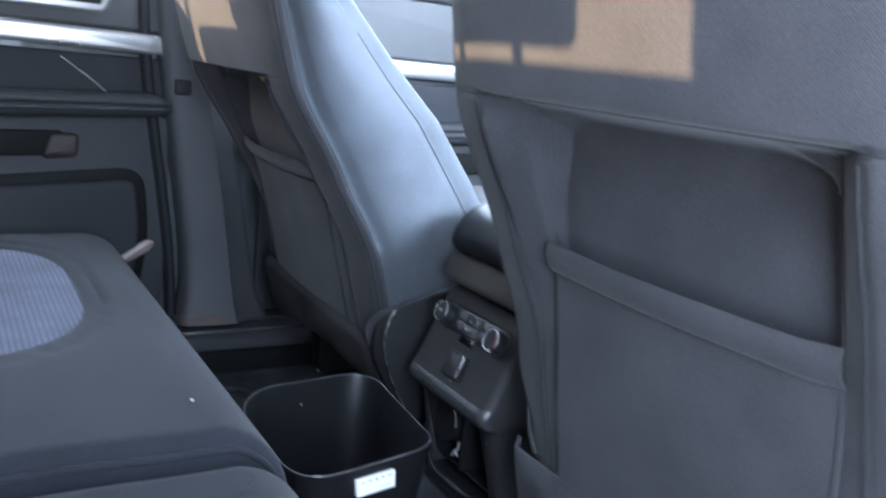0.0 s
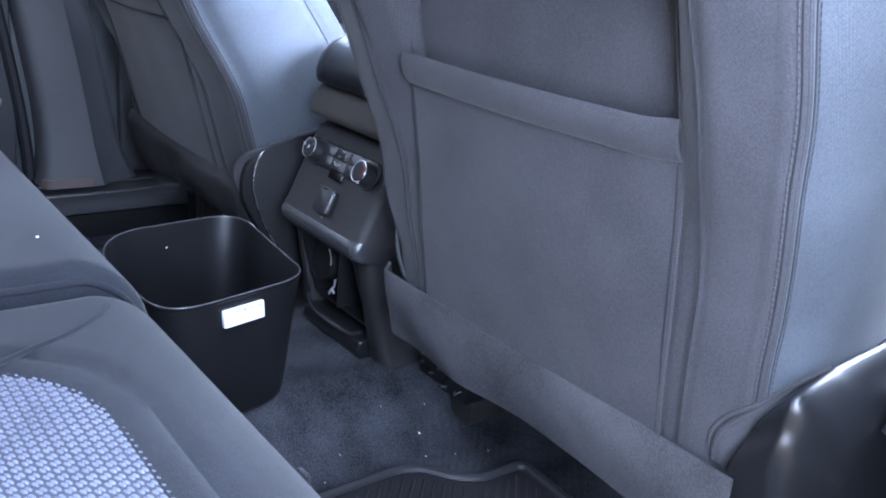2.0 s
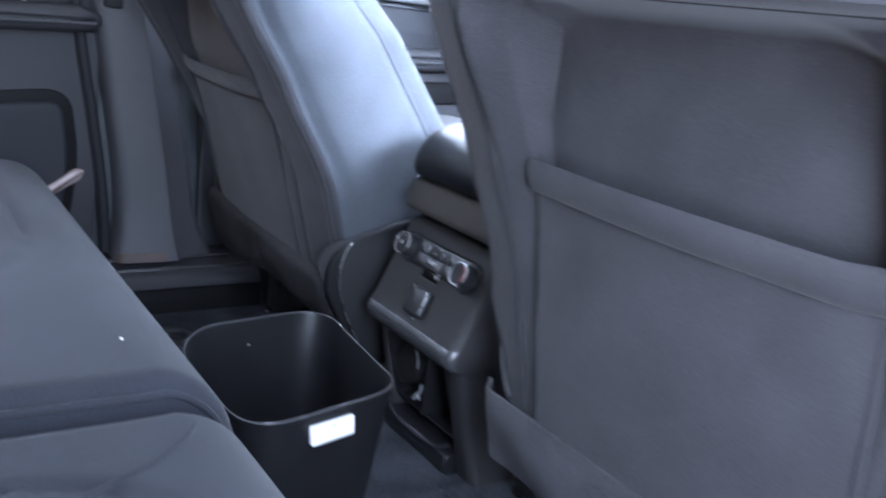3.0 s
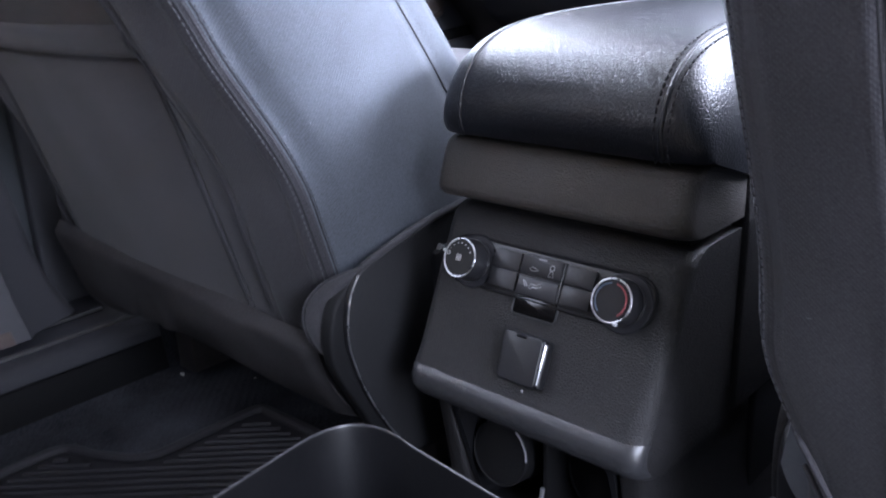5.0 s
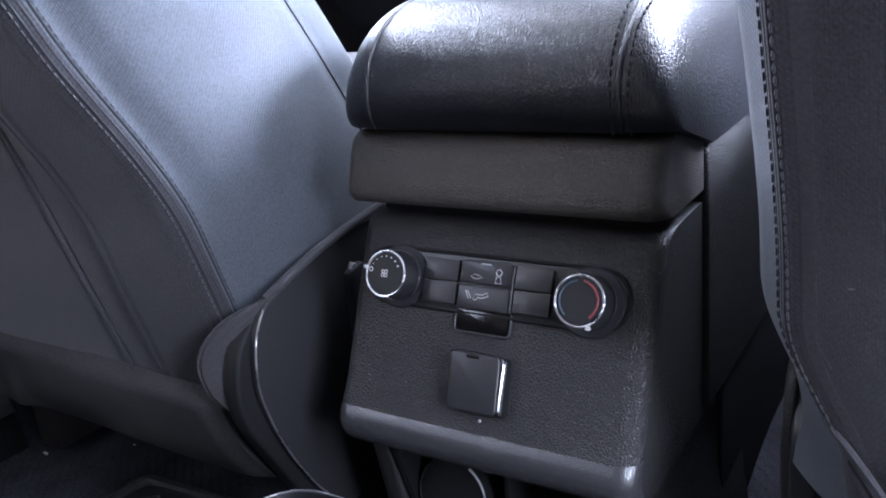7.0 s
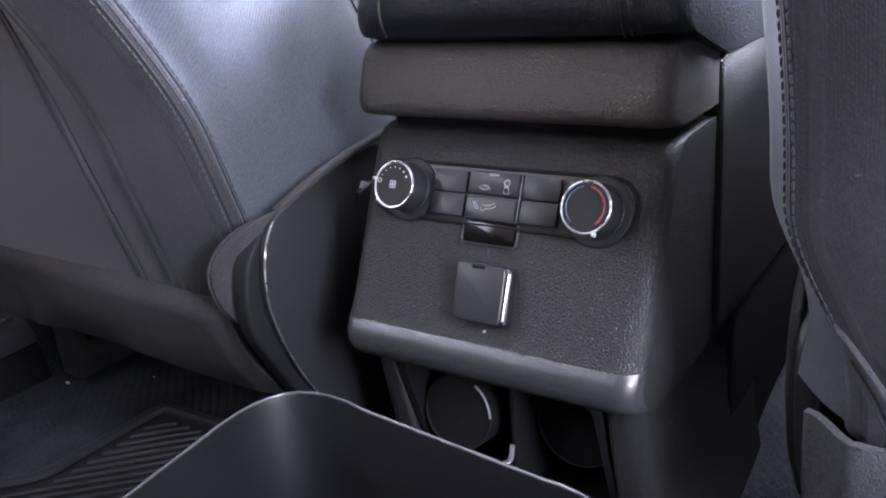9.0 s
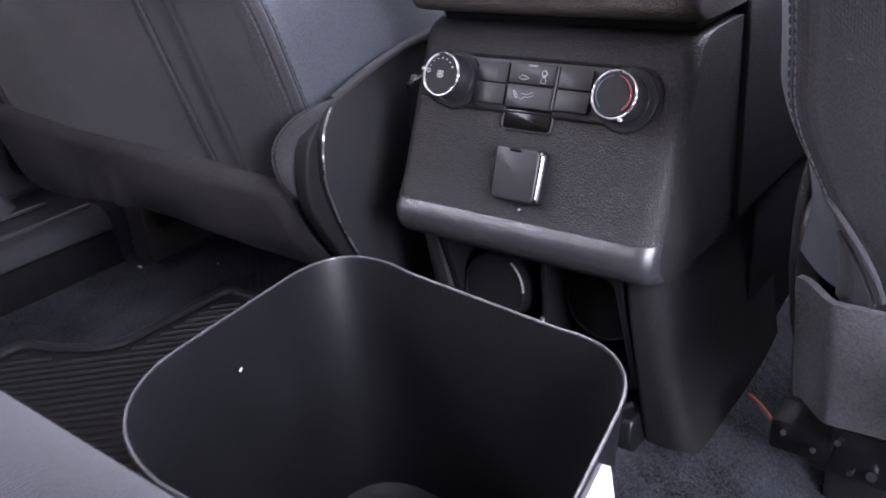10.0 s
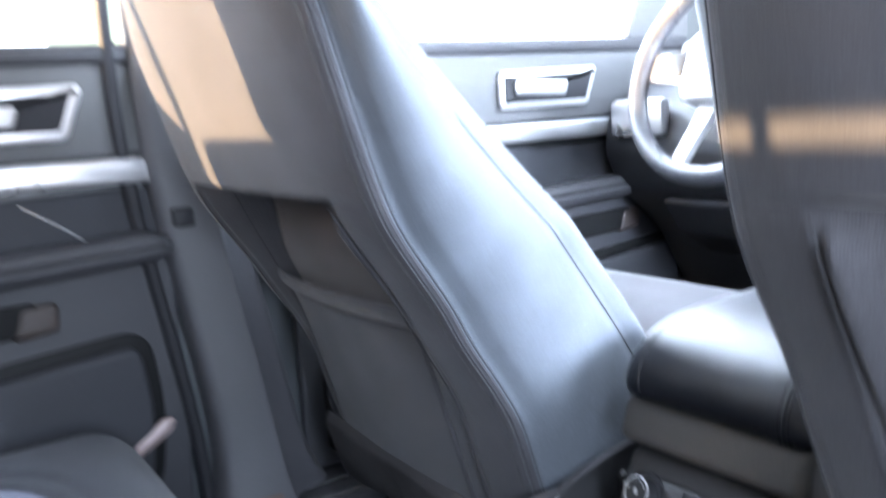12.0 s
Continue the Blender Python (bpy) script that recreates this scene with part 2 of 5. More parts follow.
def cyl(c, r1, r2, h, axis, n=32, bev=0.0):
    """A cone or disc at c along a direction."""
    bm = bmesh.new()
    bmesh.ops.create_cone(bm, cap_ends=True, segments=n, radius1=r1, radius2=r2, depth=h)
    if bev:
        es = [e for e in bm.edges if len(e.link_faces) == 2 and any(len(f.verts) > 4 for f in e.link_faces)]
        bmesh.ops.bevel(bm, geom=es, offset=bev, segments=3, profile=0.5, affect="EDGES")
    q = Vector(axis).normalized().to_track_quat("Z", "Y").to_matrix().to_4x4()
    bmesh.ops.transform(bm, matrix=Matrix.Translation(c) @ q, verts=bm.verts)
    return bm


def torus(c, axis, R, r, n=48, k=10, a0=0.0, a1=2 * math.pi):
    full = abs(a1 - a0 - 2 * math.pi) < 1e-6
    pts = []
    for i in range(n if full else n + 1):
        a = a0 + (a1 - a0) * i / n
        pts.append((R * math.cos(a), R * math.sin(a), 0))
    q = Vector(axis).normalized().to_track_quat("Z", "Y").to_matrix()
    pts = [q @ Vector(p) + Vector(c) for p in pts]
    return tube(pts, r, k, full)


def tube(pts, r, k=8, closed=False, flat=1.0):
    """A round strand along points; r may be a list."""
    pts = [Vector(p) for p in pts]
    n = len(pts)
    bm = bmesh.new()
    rings = []
    up = Vector((0.123, 0.217, 0.968))
    for i, p in enumerate(pts):
        a = pts[(i - 1) % n] if (closed or i) else pts[0]
        b = pts[(i + 1) % n] if (closed or i < n - 1) else pts[-1]
        d = (b - a).normalized()
        u = d.cross(up)
        if u.length < 0.05:
            u = d.cross(Vector((1, 0, 0)))
        u.normalize()
        v = d.cross(u)
        rr = r[i] if isinstance(r, (list, tuple)) else r
        rings.append([bm.verts.new(p + u * rr * math.cos(2 * math.pi * j / k) + v * rr * flat * math.sin(2 * math.pi * j / k)) for j in range(k)])
    m = n if closed else n - 1
    for i in range(m):
        A, B = rings[i], rings[(i + 1) % n]
        for j in range(k):
            bm.faces.new((A[j], A[(j + 1) % k], B[(j + 1) % k], B[j]))
    if not closed:
        bm.faces.new(rings[0][::-1])
        bm.faces.new(rings[-1])
    return bm


def loft(loops, caps=True, closed=True):
    bm = bmesh.new()
    vs = [[bm.verts.new(p) for p in lp] for lp in loops]
    k = len(loops[0])
    for A, B in zip(vs, vs[1:]):
        for j in range(k if closed else k - 1):
            bm.faces.new((A[j], A[(j + 1) % k], B[(j + 1) % k], B[j]))
    if caps:
        bm.faces.new(vs[0][::-1])
        bm.faces.new(vs[-1])
    return bm


def round_poly(pts, r, n=4):
    """Rounds the corners of a closed 2D outline."""
    out = []
    m = len(pts)
    for i in range(m):
        p0, p, p1 = Vector(pts[i - 1]), Vector(pts[i]), Vector(pts[(i + 1) % m])
        a, b = (p0 - p), (p1 - p)
        rr = r[i] if isinstance(r, (list, tuple)) else r
        d = min(rr, a.length * 0.45, b.length * 0.45)
        s, e = p + a.normalized() * d, p + b.normalized() * d
        for j in range(n + 1):
            t = j / n
            out.append((1 - t) ** 2 * s + 2 * t * (1 - t) * p + t * t * e)
    return out


def inset(poly, d):
    """Moves a closed 2D outline inwards by d."""
    m = len(poly)
    area = sum(poly[i - 1][0] * poly[i][1] - poly[i][0] * poly[i - 1][1] for i in range(m))
    s = 1 if area > 0 else -1
    out = []
    for i in range(m):
        t = Vector(poly[(i + 1) % m]) - Vector(poly[i - 1])
        t.normalize()
        out.append(Vector(poly[i]) + Vector((-t.y, t.x)) * d * s)
    return out


def prism(poly, a, b, place, edge=0.004, n=3):
    """A solid between a and b along an axis over a 2D outline, its rims rounded. place(u, v, w): outline u, v and axis w to a point."""
    return loft(rim_loops(poly, a, b, place, edge, n))


def rim_loops(poly, a, b, place, edge, n):
    loops = []
    for i in range(n + 1):
        t = math.pi / 2 * i / n
        d = edge * (1 - math.sin(t))
        w = edge * (1 - math.cos(t))
        loops.append([place(p[0], p[1], a + w) for p in inset(poly, d)])
    for i in range(n, -1, -1):
        t = math.pi / 2 * i / n
        d = edge * (1 - math.sin(t))
        w = edge * (1 - math.cos(t))
        loops.append([place(p[0], p[1], b - w) for p in inset(poly, d)])
    return loops


def YZ(u, v, w):
    return (w, u, v)


def XY(u, v, w):
    return (u, v, w)


def XZ(u, v, w):
    return (u, w, v)


def smooth(a, b, x):
    t = min(1, max(0, (x - a) / (b - a)))
    return t * t * (3 - 2 * t)


def rrect(cx, cy, hx, hy, r, n=6):
    pts = []
    for sx, sy, a in ((1, 1, 0), (-1, 1, 90), (-1, -1, 180), (1, -1, 270)):
        for i in range(n + 1):
            t = radians(a + 90 * i / n)
            pts.append(Vector((cx + sx * (hx - r) + r * math.cos(t), cy + sy * (hy - r) + r * math.sin(t))))
    return pts


# ---- ground and car shell ----
def wall_with_holes(name, boxes, material, label=""):
    """A shell wall made of butted panels round its openings."""
    bms = [rbox(((a[0] + b[0]) / 2, (a[1] + b[1]) / 2, (a[2] + b[2]) / 2), [abs(b[i] - a[i]) for i in range(3)], 0) for a, b in boxes]
    ob = part(name, join(*bms), material, smooth=False)
    return tagged(ob, label, "car body", kind="structure")


ground = link_mesh("ground", [(-400, -400, -0.24), (400, -400, -0.24), (400, 400, -0.24), (-400, 400, -0.24)], [(0, 1, 2, 3)], M_ASPHALT, smooth=False)
tagged(ground, "pale worn concrete parking ground around the car", "ground", kind="structure")


def floor_z(x, y):
    a = abs(x)
    z = 0.165 + 0.070 * (1 - smooth(0.105, 0.235, a))
    z += 0.070 * smooth(0.715, 0.775, a)
    z += 0.03 * smooth(1.12, 1.35, y)
    return z


def car_floor():
    nx, ny = 90, 120
    vs, fs = [], []
    for j in range(ny + 1):
        for i in range(nx + 1):
            x, y = -0.80 + 1.60 * i / nx, -1.5 + 3.6 * j / ny
            wob = 0.004 * noise.noise(Vector((x * 9, y * 9, 0))) * (1 - smooth(0.6, 0.7, abs(x)))
            vs.append((x, y, floor_z(x, y) + wob))
    for j in range(ny):
        for i in range(nx):
            a = j * (nx + 1) + i
            fs.append((a, a + 1, a + nx + 2, a + nx + 1))
    n0 = len(vs)
    vs += [(-0.80, -1.5, 0.10), (0.80, -1.5, 0.10), (0.80, 2.1, 0.10), (-0.80, 2.1, 0.10)]
    fs.append((n0, n0 + 3, n0 + 2, n0 + 1))
    ob = link_mesh("floor", vs, fs, M_CARPET)
    tagged(ob, "dusty charcoal carpet over the footwells and centre tunnel", "car floor", kind="structure")


car_floor()
H = 1.46
wall_with_holes("wall_left", [((-0.93, -1.6, 0.05), (-0.86, 2.2, 0.98)), ((-0.93, -1.6, 1.36), (-0.86, 2.2, H)),
                              ((-0.93, 0.80, 0.98), (-0.86, 0.97, 1.36)), ((-0.905, -0.345, 0.98), (-0.885, -0.328, 1.36)),
                              ((-0.93, -1.6, 0.98), (-0.86, -1.35, 1.36)), ((-0.93, 2.0, 0.98), (-0.86, 2.2, 1.36))], M_BODY, "dark painted body side with window openings")
wall_with_holes("wall_right", [((0.86, 0.90, 0.05), (0.93, 2.2, 0.98)), ((0.86, -1.6, 0.05), (0.93, -0.25, 0.98)), ((0.86, -1.6, 1.36), (0.93, 2.2, H)),
                               ((0.86, 0.90, 0.98), (0.93, 1.05, 1.36)), ((0.86, -0.45, 0.98), (0.93, -0.25, 1.36)),
                               ((0.86, -1.6, 0.98), (0.93, -1.35, 1.36)), ((0.86, 2.0, 0.98), (0.93, 2.2, 1.36)), ((0.86, -0.25, 0.05), (0.93, 0.90, 0.24))], M_BODY, "dark painted body side with the rear doorway open")
wall_with_holes("wall_rear", [((-0.86, -1.6, 0.05), (0.86, -1.53, 1.00)), ((-0.86, -1.6, 1.40), (0.86, -1.53, H)),
                              ((-0.86, -1.6, 1.00), (-0.74, -1.53, 1.40)), ((0.74, -1.6, 1.00), (0.86, -1.53, 1.40))], M_BODY, "dark painted tailgate with its window opening")
wall_with_holes("wall_front", [((-0.86, 2.13, 0.05), (0.86, 2.2, 1.00))], M_DARK, "black bulkhead in front of the footwells")
roof = part("ceiling", rbox((0, 0.15, H + 0.03), (1.86, 3.5, 0.06), 0.01), M_HEADLINER, smooth=False)
tagged(roof, "pale cloth headliner under the car roof", "ceiling", kind="structure")


def pane(name, c, s, label):
    ob = part(name, rbox(c, s, 0), M_GLASS, smooth=False)
    ob.visible_shadow = False
    return tagged(ob, label, "window", kind="structure")


pane("window_1", (-0.895, 1.485, 1.17), (0.005, 1.03, 0.38), "clear front side window with daylight behind")
pane("window_2", (-0.895, 0.25, 1.17), (0.005, 1.10, 0.38), "clear rear side window with daylight behind")
pane("window_3", (0.895, 1.525, 1.17), (0.005, 0.95, 0.38), "clear front side window on the doorway side")


# ---- sill trim and door pillar ----
def sill_trim(s, y0, y1):
    out = [(s * p[0], p[1]) for p in round_poly([(0.733, 0.216), (0.738, 0.232), (0.746, 0.241), (0.757, 0.246), (0.785, 0.252), (0.862, 0.262), (0.862, 0.216)], 0.004)]
    low = [(s * p[0], p[1]) for p in round_poly([(0.718, 0.158), (0.728, 0.195), (0.736, 0.2155), (0.860, 0.2155), (0.860, 0.158)], 0.004)]
    top = thing("sill_trim", "black plastic door sill trim with a raised edge", "sill trim", (s * 0.8, (y0 + y1) / 2, 0.2), kind="structure")
    part("scuff_plate", prism(out, y0, y1, lambda u, v, w: (u, w, v), 0.003), M_DOOR, top)
    part("riser", prism(low, y0, y1, lambda u, v, w: (u, w, v), 0.003), M_SHIELD, top, "dull black riser under the sill plate")
    # ridges borrow the paled ledge plastic for their edge highlights
    part("ridge", tube([(s * 0.764, y0 + 0.01, 0.247), (s * 0.764, (y0 + y1) / 2, 0.248), (s * 0.764, y1 - 0.01, 0.2475)], 0.0045), M_LEDGE, top)
    part("ridge", tube([(s * 0.802, y0 + 0.01, 0.2575), (s * 0.802, y1 - 0.05, 0.2585)], 0.0035), M_LEDGE, top)


sill_trim(-1, -0.2, 1.09)
sill_trim(1, -0.2, 1.09)


def pillar_trim(s):
    top = thing("pillar_trim", "grey plastic door pillar trim with a flared foot", "pillar trim", (s * 0.83, 0.92, 0.26), kind="structure")
    loops = []
    for i in range(25):
        t = i / 24
        z = 0.262 + (H - 0.27) * t
        foot = math.exp(-((z - 0.262) / 0.05))
        lean = -0.075 * smooth(0.25, 0.95, z)
        fwd = 0.14 if s > 0 else 0.0
        y0, y1 = 0.828 + fwd + lean - 0.02 * foot, 0.985 + fwd + lean * 1.2 + 0.03 * foot
        x1 = 0.800 - 0.028 * foot + 0.035 * smooth(0.75, 1.4, z)
        ridge = y0 + (y1 - y0) * 0.58
        sec = [(0.862, y0), (x1 + 0.012, y0 + 0.002), (x1 + 0.003, y0 + 0.010), (x1, y0 + 0.022), (x1 - 0.004, ridge - 0.02), (x1 - 0.003, ridge),
               (x1 + 0.012, ridge + 0.012), (x1 + 0.034, y1 - 0.02), (x1 + 0.046, y1 - 0.006), (0.862, y1)]
        loops.append([(s * p[0], p[1], z) for p in sec])
    cover = part("cover", loft(loops), M_PILLAR, top)
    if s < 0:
        # thin brown sheet paints the warm glow at the foot
        part("foot_glow", loft([[(p[0] + 0.0022, p[1] - 0.0008, p[2]) for p in lp[1:5]] + [(p[0] - 0.004, p[1] + 0.002, p[2]) for p in reversed(lp[1:5])] for lp in (loops[0], [tuple(a + (b - a) * 0.34 for a, b in zip(p, q)) for p, q in zip(loops[0], loops[1])])]), M_FOOTGLOW, cover, "brown sheet for the warm glow on the lower corner")
    part("door_seal", tube([(s * 0.835, 0.802 + (0.14 if s > 0 else 0.0) - 0.075 * smooth(0.25, 0.95, z), z) for z in [0.27 + 0.05 * i for i in range(22)]], 0.011), M_DARK, top, "black rubber door seal")
    part("belt_guide", rbox((s * 0.795, 0.800 + (0.14 if s > 0 else 0.0), 0.752), (0.02, 0.032, 0.03), 0.005), M_DARK, top)
    return top


pillar_trim(-1)
pillar_trim(1)


# ---- doors ----
def car_door(name, y0, y1, label, hy=0.0):
    """A closed side door on the driver side: inner panel with window ledge, metal strip, handle bezel, arm rest and map pocket."""
    top = thing(name, label, "car door", (-0.86, (y0 + y1) / 2, 0.27), kind="structure")
    X = -0.832

    def slab(nm, poly, x0, x1, m, edge=0.005, lab=""):
        return part(nm, prism(poly, x0, x1, YZ, edge), m, top, lab)

    n = 16

    def strip_poly(za, zb, bow):
        lo = [(y0 + (y1 - y0) * i / n, za + bow * math.sin(math.pi * i / n)) for i in range(n + 1)]
        hi = [(y1 - (y1 - y0) * i / n, zb + bow * math.sin(math.pi * i / n)) for i in range(n + 1)]
        return lo + hi
    slab("lower_panel", round_poly([(y0, 0.27), (y1 - 0.01, 0.27), (y1, 0.40), (y1, 0.69), (y0, 0.66)], 0.02), -0.858, X - 0.006, M_DOOR)
    slab("middle_panel", round_poly([(y0, 0.668), (y1, 0.697), (y1, 0.800), (y0, 0.800)], 0.01), -0.858, X - 0.014, M_DOORDARK)
    slab("metal_strip", strip_poly(0.808, 0.846, 0.004), -0.858, X + 0.012, M_SILVER, 0.008, "brushed silver trim strip")
    slab("upper_panel", round_poly([(y0, 0.852), (y1, 0.852), (y1, 0.985), (y0, 0.985)], 0.01), -0.858, X - 0.002, M_DOORTOP)
    slab("window_ledge", round_poly([(y0, 0.985), (y1, 0.985), (y1, 1.015), (y0, 1.015)], 0.01), -0.900, X + 0.004, M_DOOR, 0.010)
    # arm rest
    arm = [(y0, 0.645), (y1 - 0.03, 0.690), (y1 - 0.005, 0.702), (y1 - 0.005, 0.722), (y1 - 0.04, 0.735), (y0 + (y1 - y0) * 0.35, 0.712), (y0, 0.705)]
    slab("armrest", round_poly(arm, 0.012), X - 0.01, X + 0.045, M_DOOR, 0.016)
    part("armrest_ridge", tube([(X + 0.044, y0 + 0.02, 0.668), (X + 0.0455, (y0 + y1) / 2, 0.690), (X + 0.043, y1 - 0.02, 0.706)], 0.006, 8), M_DOOR, top)
    # dark strand painted as the shade line above the ridge
    part("armrest_shade_line", tube([(X + 0.0445, y0 + 0.02, 0.682), (X + 0.0455, (y0 + y1) / 2, 0.701), (X + 0.043, y1 - 0.02, 0.715)], 0.0028, 8), M_SEAM, top)
    # black slab stands for the shade inside the grab recess
    slab("pull_recess_shade", round_poly([(y1 - 0.55, 0.586), (y1 - 0.22, 0.604), (y1 - 0.20, 0.652), (y1 - 0.55, 0.640)], 0.012), X - 0.006, X + 0.006, M_SHIELD, 0.004)
    slab("pull_cup", round_poly([(y1 - 0.240, 0.596), (y1 - 0.175, 0.604), (y1 - 0.172, 0.648), (y1 - 0.225, 0.646)], 0.012), X - 0.006, X + 0.008, M_CUP, 0.008, "dull brown end of the grab recess")
    # map pocket
    po = round_poly([(y0 + 0.04, 0.29), (y1 - 0.055, 0.31), (y1 - 0.035, 0.45), (y1 - 0.050, 0.585), (y0 + 0.04, 0.515)], [0.03, 0.05, 0.05, 0.05, 0.03], 6)
    # black slab, its border reads as the shaded groove round the pocket
    slab("pocket_hollow_shade", po, X - 0.012, X - 0.002, M_SHIELD, 0.003)
    slab("pocket_face", inset(po, 0.020), X - 0.010, X + 0.016, M_DOORDARK, 0.010)
    slab("pocket_edge", round_poly([(y1 - 0.092, 0.384), (y1 - 0.035, 0.418), (y1 - 0.028, 0.436), (y1 - 0.045, 0.438), (y1 - 0.096, 0.404)], 0.006), X + 0.002, X + 0.020, M_PINK, 0.006, "pale reddish piece on the pocket edge")
    # handle in its bezel
    hb = round_poly([(y1 + hy - 0.36, 0.878), (y1 + hy - 0.13, 0.878), (y1 + hy - 0.10, 0.958), (y1 + hy - 0.36, 0.952)], 0.014, 5)
    bz = slab("handle_bezel", hb, X - 0.004, X + 0.010, M_SILVER, 0.005, "bright metal handle bezel")
    part("handle_cup", prism(inset(hb, 0.014), X + 0.009, X + 0.0125, YZ, 0.001), M_DARK, bz)
    part("handle_lever", prism(round_poly([(y1 + hy - 0.33, 0.905), (y1 + hy - 0.20, 0.900), (y1 + hy - 0.19, 0.930), (y1 + hy - 0.33, 0.935)], 0.01), X + 0.010, X + 0.022, YZ, 0.005), M_SILVER, bz, "silver door handle lever")
    # cloth seam line
    part("seam", tube([(X - 0.013, y1 - 0.205, 0.79), (X - 0.0125, y1 - 0.155, 0.755), (X - 0.013, y1 - 0.105, 0.715)], 0.0022), M_SILVER, top)
    return top


car_door("rear_door", -0.14, 0.788, "closed grey rear door with silver trim strip and map pocket")
car_door("front_door", 0.985, 1.99, "closed grey front door with silver trim strip beside the steering wheel", -0.19)
part_mirror = thing("sail_panel", "grey triangular sail panel at the front window corner", "door trim", (-0.85, 1.95, 1.0), kind="structure")
part("panel", prism(round_poly([(1.800, 1.012), (1.99, 1.012), (1.99, 1.30), (1.90, 1.30)], 0.012), -0.858, -0.83, YZ, 0.005), M_DOORTOP, part_mirror)
part("window_channel", tube([(-0.85, 1.752, 1.012), (-0.85, 1.765, 1.2), (-0.85, 1.785, 1.35)], 0.009), M_SILVER, part_mirror)


# ---- dashboard and steering wheel ----
def dashboard():
    top = thing("dashboard", "black grained dashboard under the windscreen", "dashboard", (0, 1.9, 0.5))
    out = round_poly([(1.74, 0.70), (1.70, 0.78), (1.72, 0.86), (1.82, 0.92), (2.12, 0.985), (2.12, 0.45), (1.95, 0.45), (1.86, 0.60)], 0.03, 5)
    part("body", prism(out, -0.825, 0.825, YZ, 0.02), M_DASH, top)
    part("lower_cover", prism(round_poly([(1.80, 0.60), (1.74, 0.68), (1.90, 0.68), (1.98, 0.50)], 0.02), -0.70, -0.16, YZ, 0.01), M_DARK, top)
    part("trim_strip", tube([(-0.494, 1.731, 0.683), (-0.482, 1.736, 0.672), (-0.455, 1.742, 0.665), (-0.40, 1.749, 0.657), (-0.345, 1.756, 0.649)], [0.001, 0.002, 0.0022, 0.002, 0.0006]), M_SILVER, top, "thin bright trim line")
    part("instrument_hood", prism(round_poly([(1.66, 0.90), (1.68, 0.985), (1.85, 1.0), (1.88, 0.88)], 0.03, 5), -0.60, -0.20, YZ, 0.03), M_DASH, top)
    part("air_vent", rbox((-0.715, 1.705, 0.845), (0.14, 0.03, 0.075), 0.012), M_SILVER, top)
    part("centre_stack", prism(round_poly([(1.62, 0.55), (1.70, 0.86), (1.80, 0.86), (1.85, 0.50)], 0.02), -0.13, 0.13, YZ, 0.01), M_DASH, top)


dashboard()


def steering_wheel():
    c, ax = Vector((-0.378, 1.545, 0.925)), Vector((0, -1, 0.42)).normalized()
    top = thing("steering_wheel", "grey leather steering wheel with glare on its rim", "steering wheel", tuple(c))
    q = ax.to_track_quat("Z", "Y").to_matrix()
    part("rim", torus(c, ax, 0.178, 0.0165, 64, 14), M_WHEEL, top)
    hub = prism(rrect(0, 0, 0.075, 0.062, 0.03), -0.035, 0.02, lambda u, v, w: tuple(c + q @ Vector((u, v, w))), 0.012)
    part("hub", hub, M_SILVER, top, "pale grey airbag cover")
    for k, a in enumerate((4, 176, 250, 290)):
        d = Vector((math.cos(radians(a)), math.sin(radians(a)), 0))
        n2 = Vector((-d.y, d.x, 0))
        w0, w1 = (0.034, 0.022) if k < 2 else (0.016, 0.012)
        lp = []
        for t, w in ((0.06, w0), (0.11, w1), (0.172, w1)):
            z0 = -0.012
            lp.append([tuple(c + q @ (d * t + n2 * w + Vector((0, 0, z0 + 0.008)))), tuple(c + q @ (d * t - n2 * w + Vector((0, 0, z0 + 0.008)))),
                       tuple(c + q @ (d * t - n2 * w + Vector((0, 0, z0 - 0.006)))), tuple(c + q @ (d * t + n2 * w + Vector((0, 0, z0 - 0.006))))])
        part("spoke", loft(lp), M_SILVER, top)
    for a in (4, 176):
        d = Vector((math.cos(radians(a)), math.sin(radians(a)), 0))
        part("switch_pad", prism(rrect(d.x * 0.105, d.y * 0.105 + 0.004, 0.017, 0.022, 0.006), -0.006, 0.002, lambda u, v, w: tuple(c + q @ Vector((u, v, w))), 0.002), M_SMOOTH, top, "black thumb switches")
    part("column", cyl(c - ax * 0.11, 0.045, 0.055, 0.17, -ax, 24, 0.004), M_DARK, top)


steering_wheel()


def pedal(x, y, z, w, h):
    top = thing("pedal", "black rubber pedal in the driver footwell", "pedal", (x, y, z), group="pedals")
    part("pad", rbox((x, y, z), (w, 0.012, h), 0.004, 2, Euler((radians(-30), 0, 0)).to_matrix().to_4x4()), M_RUBBER, top)
    part("arm", tube([(x, y + 0.01, z), (x, y + 0.06, z + 0.10), (x, y + 0.05, z + 0.2)], 0.007), M_STEEL, top)


pedal(-0.36, 1.98, 0.36, 0.10, 0.06)
pedal(-0.24, 1.99, 0.34, 0.05, 0.12)


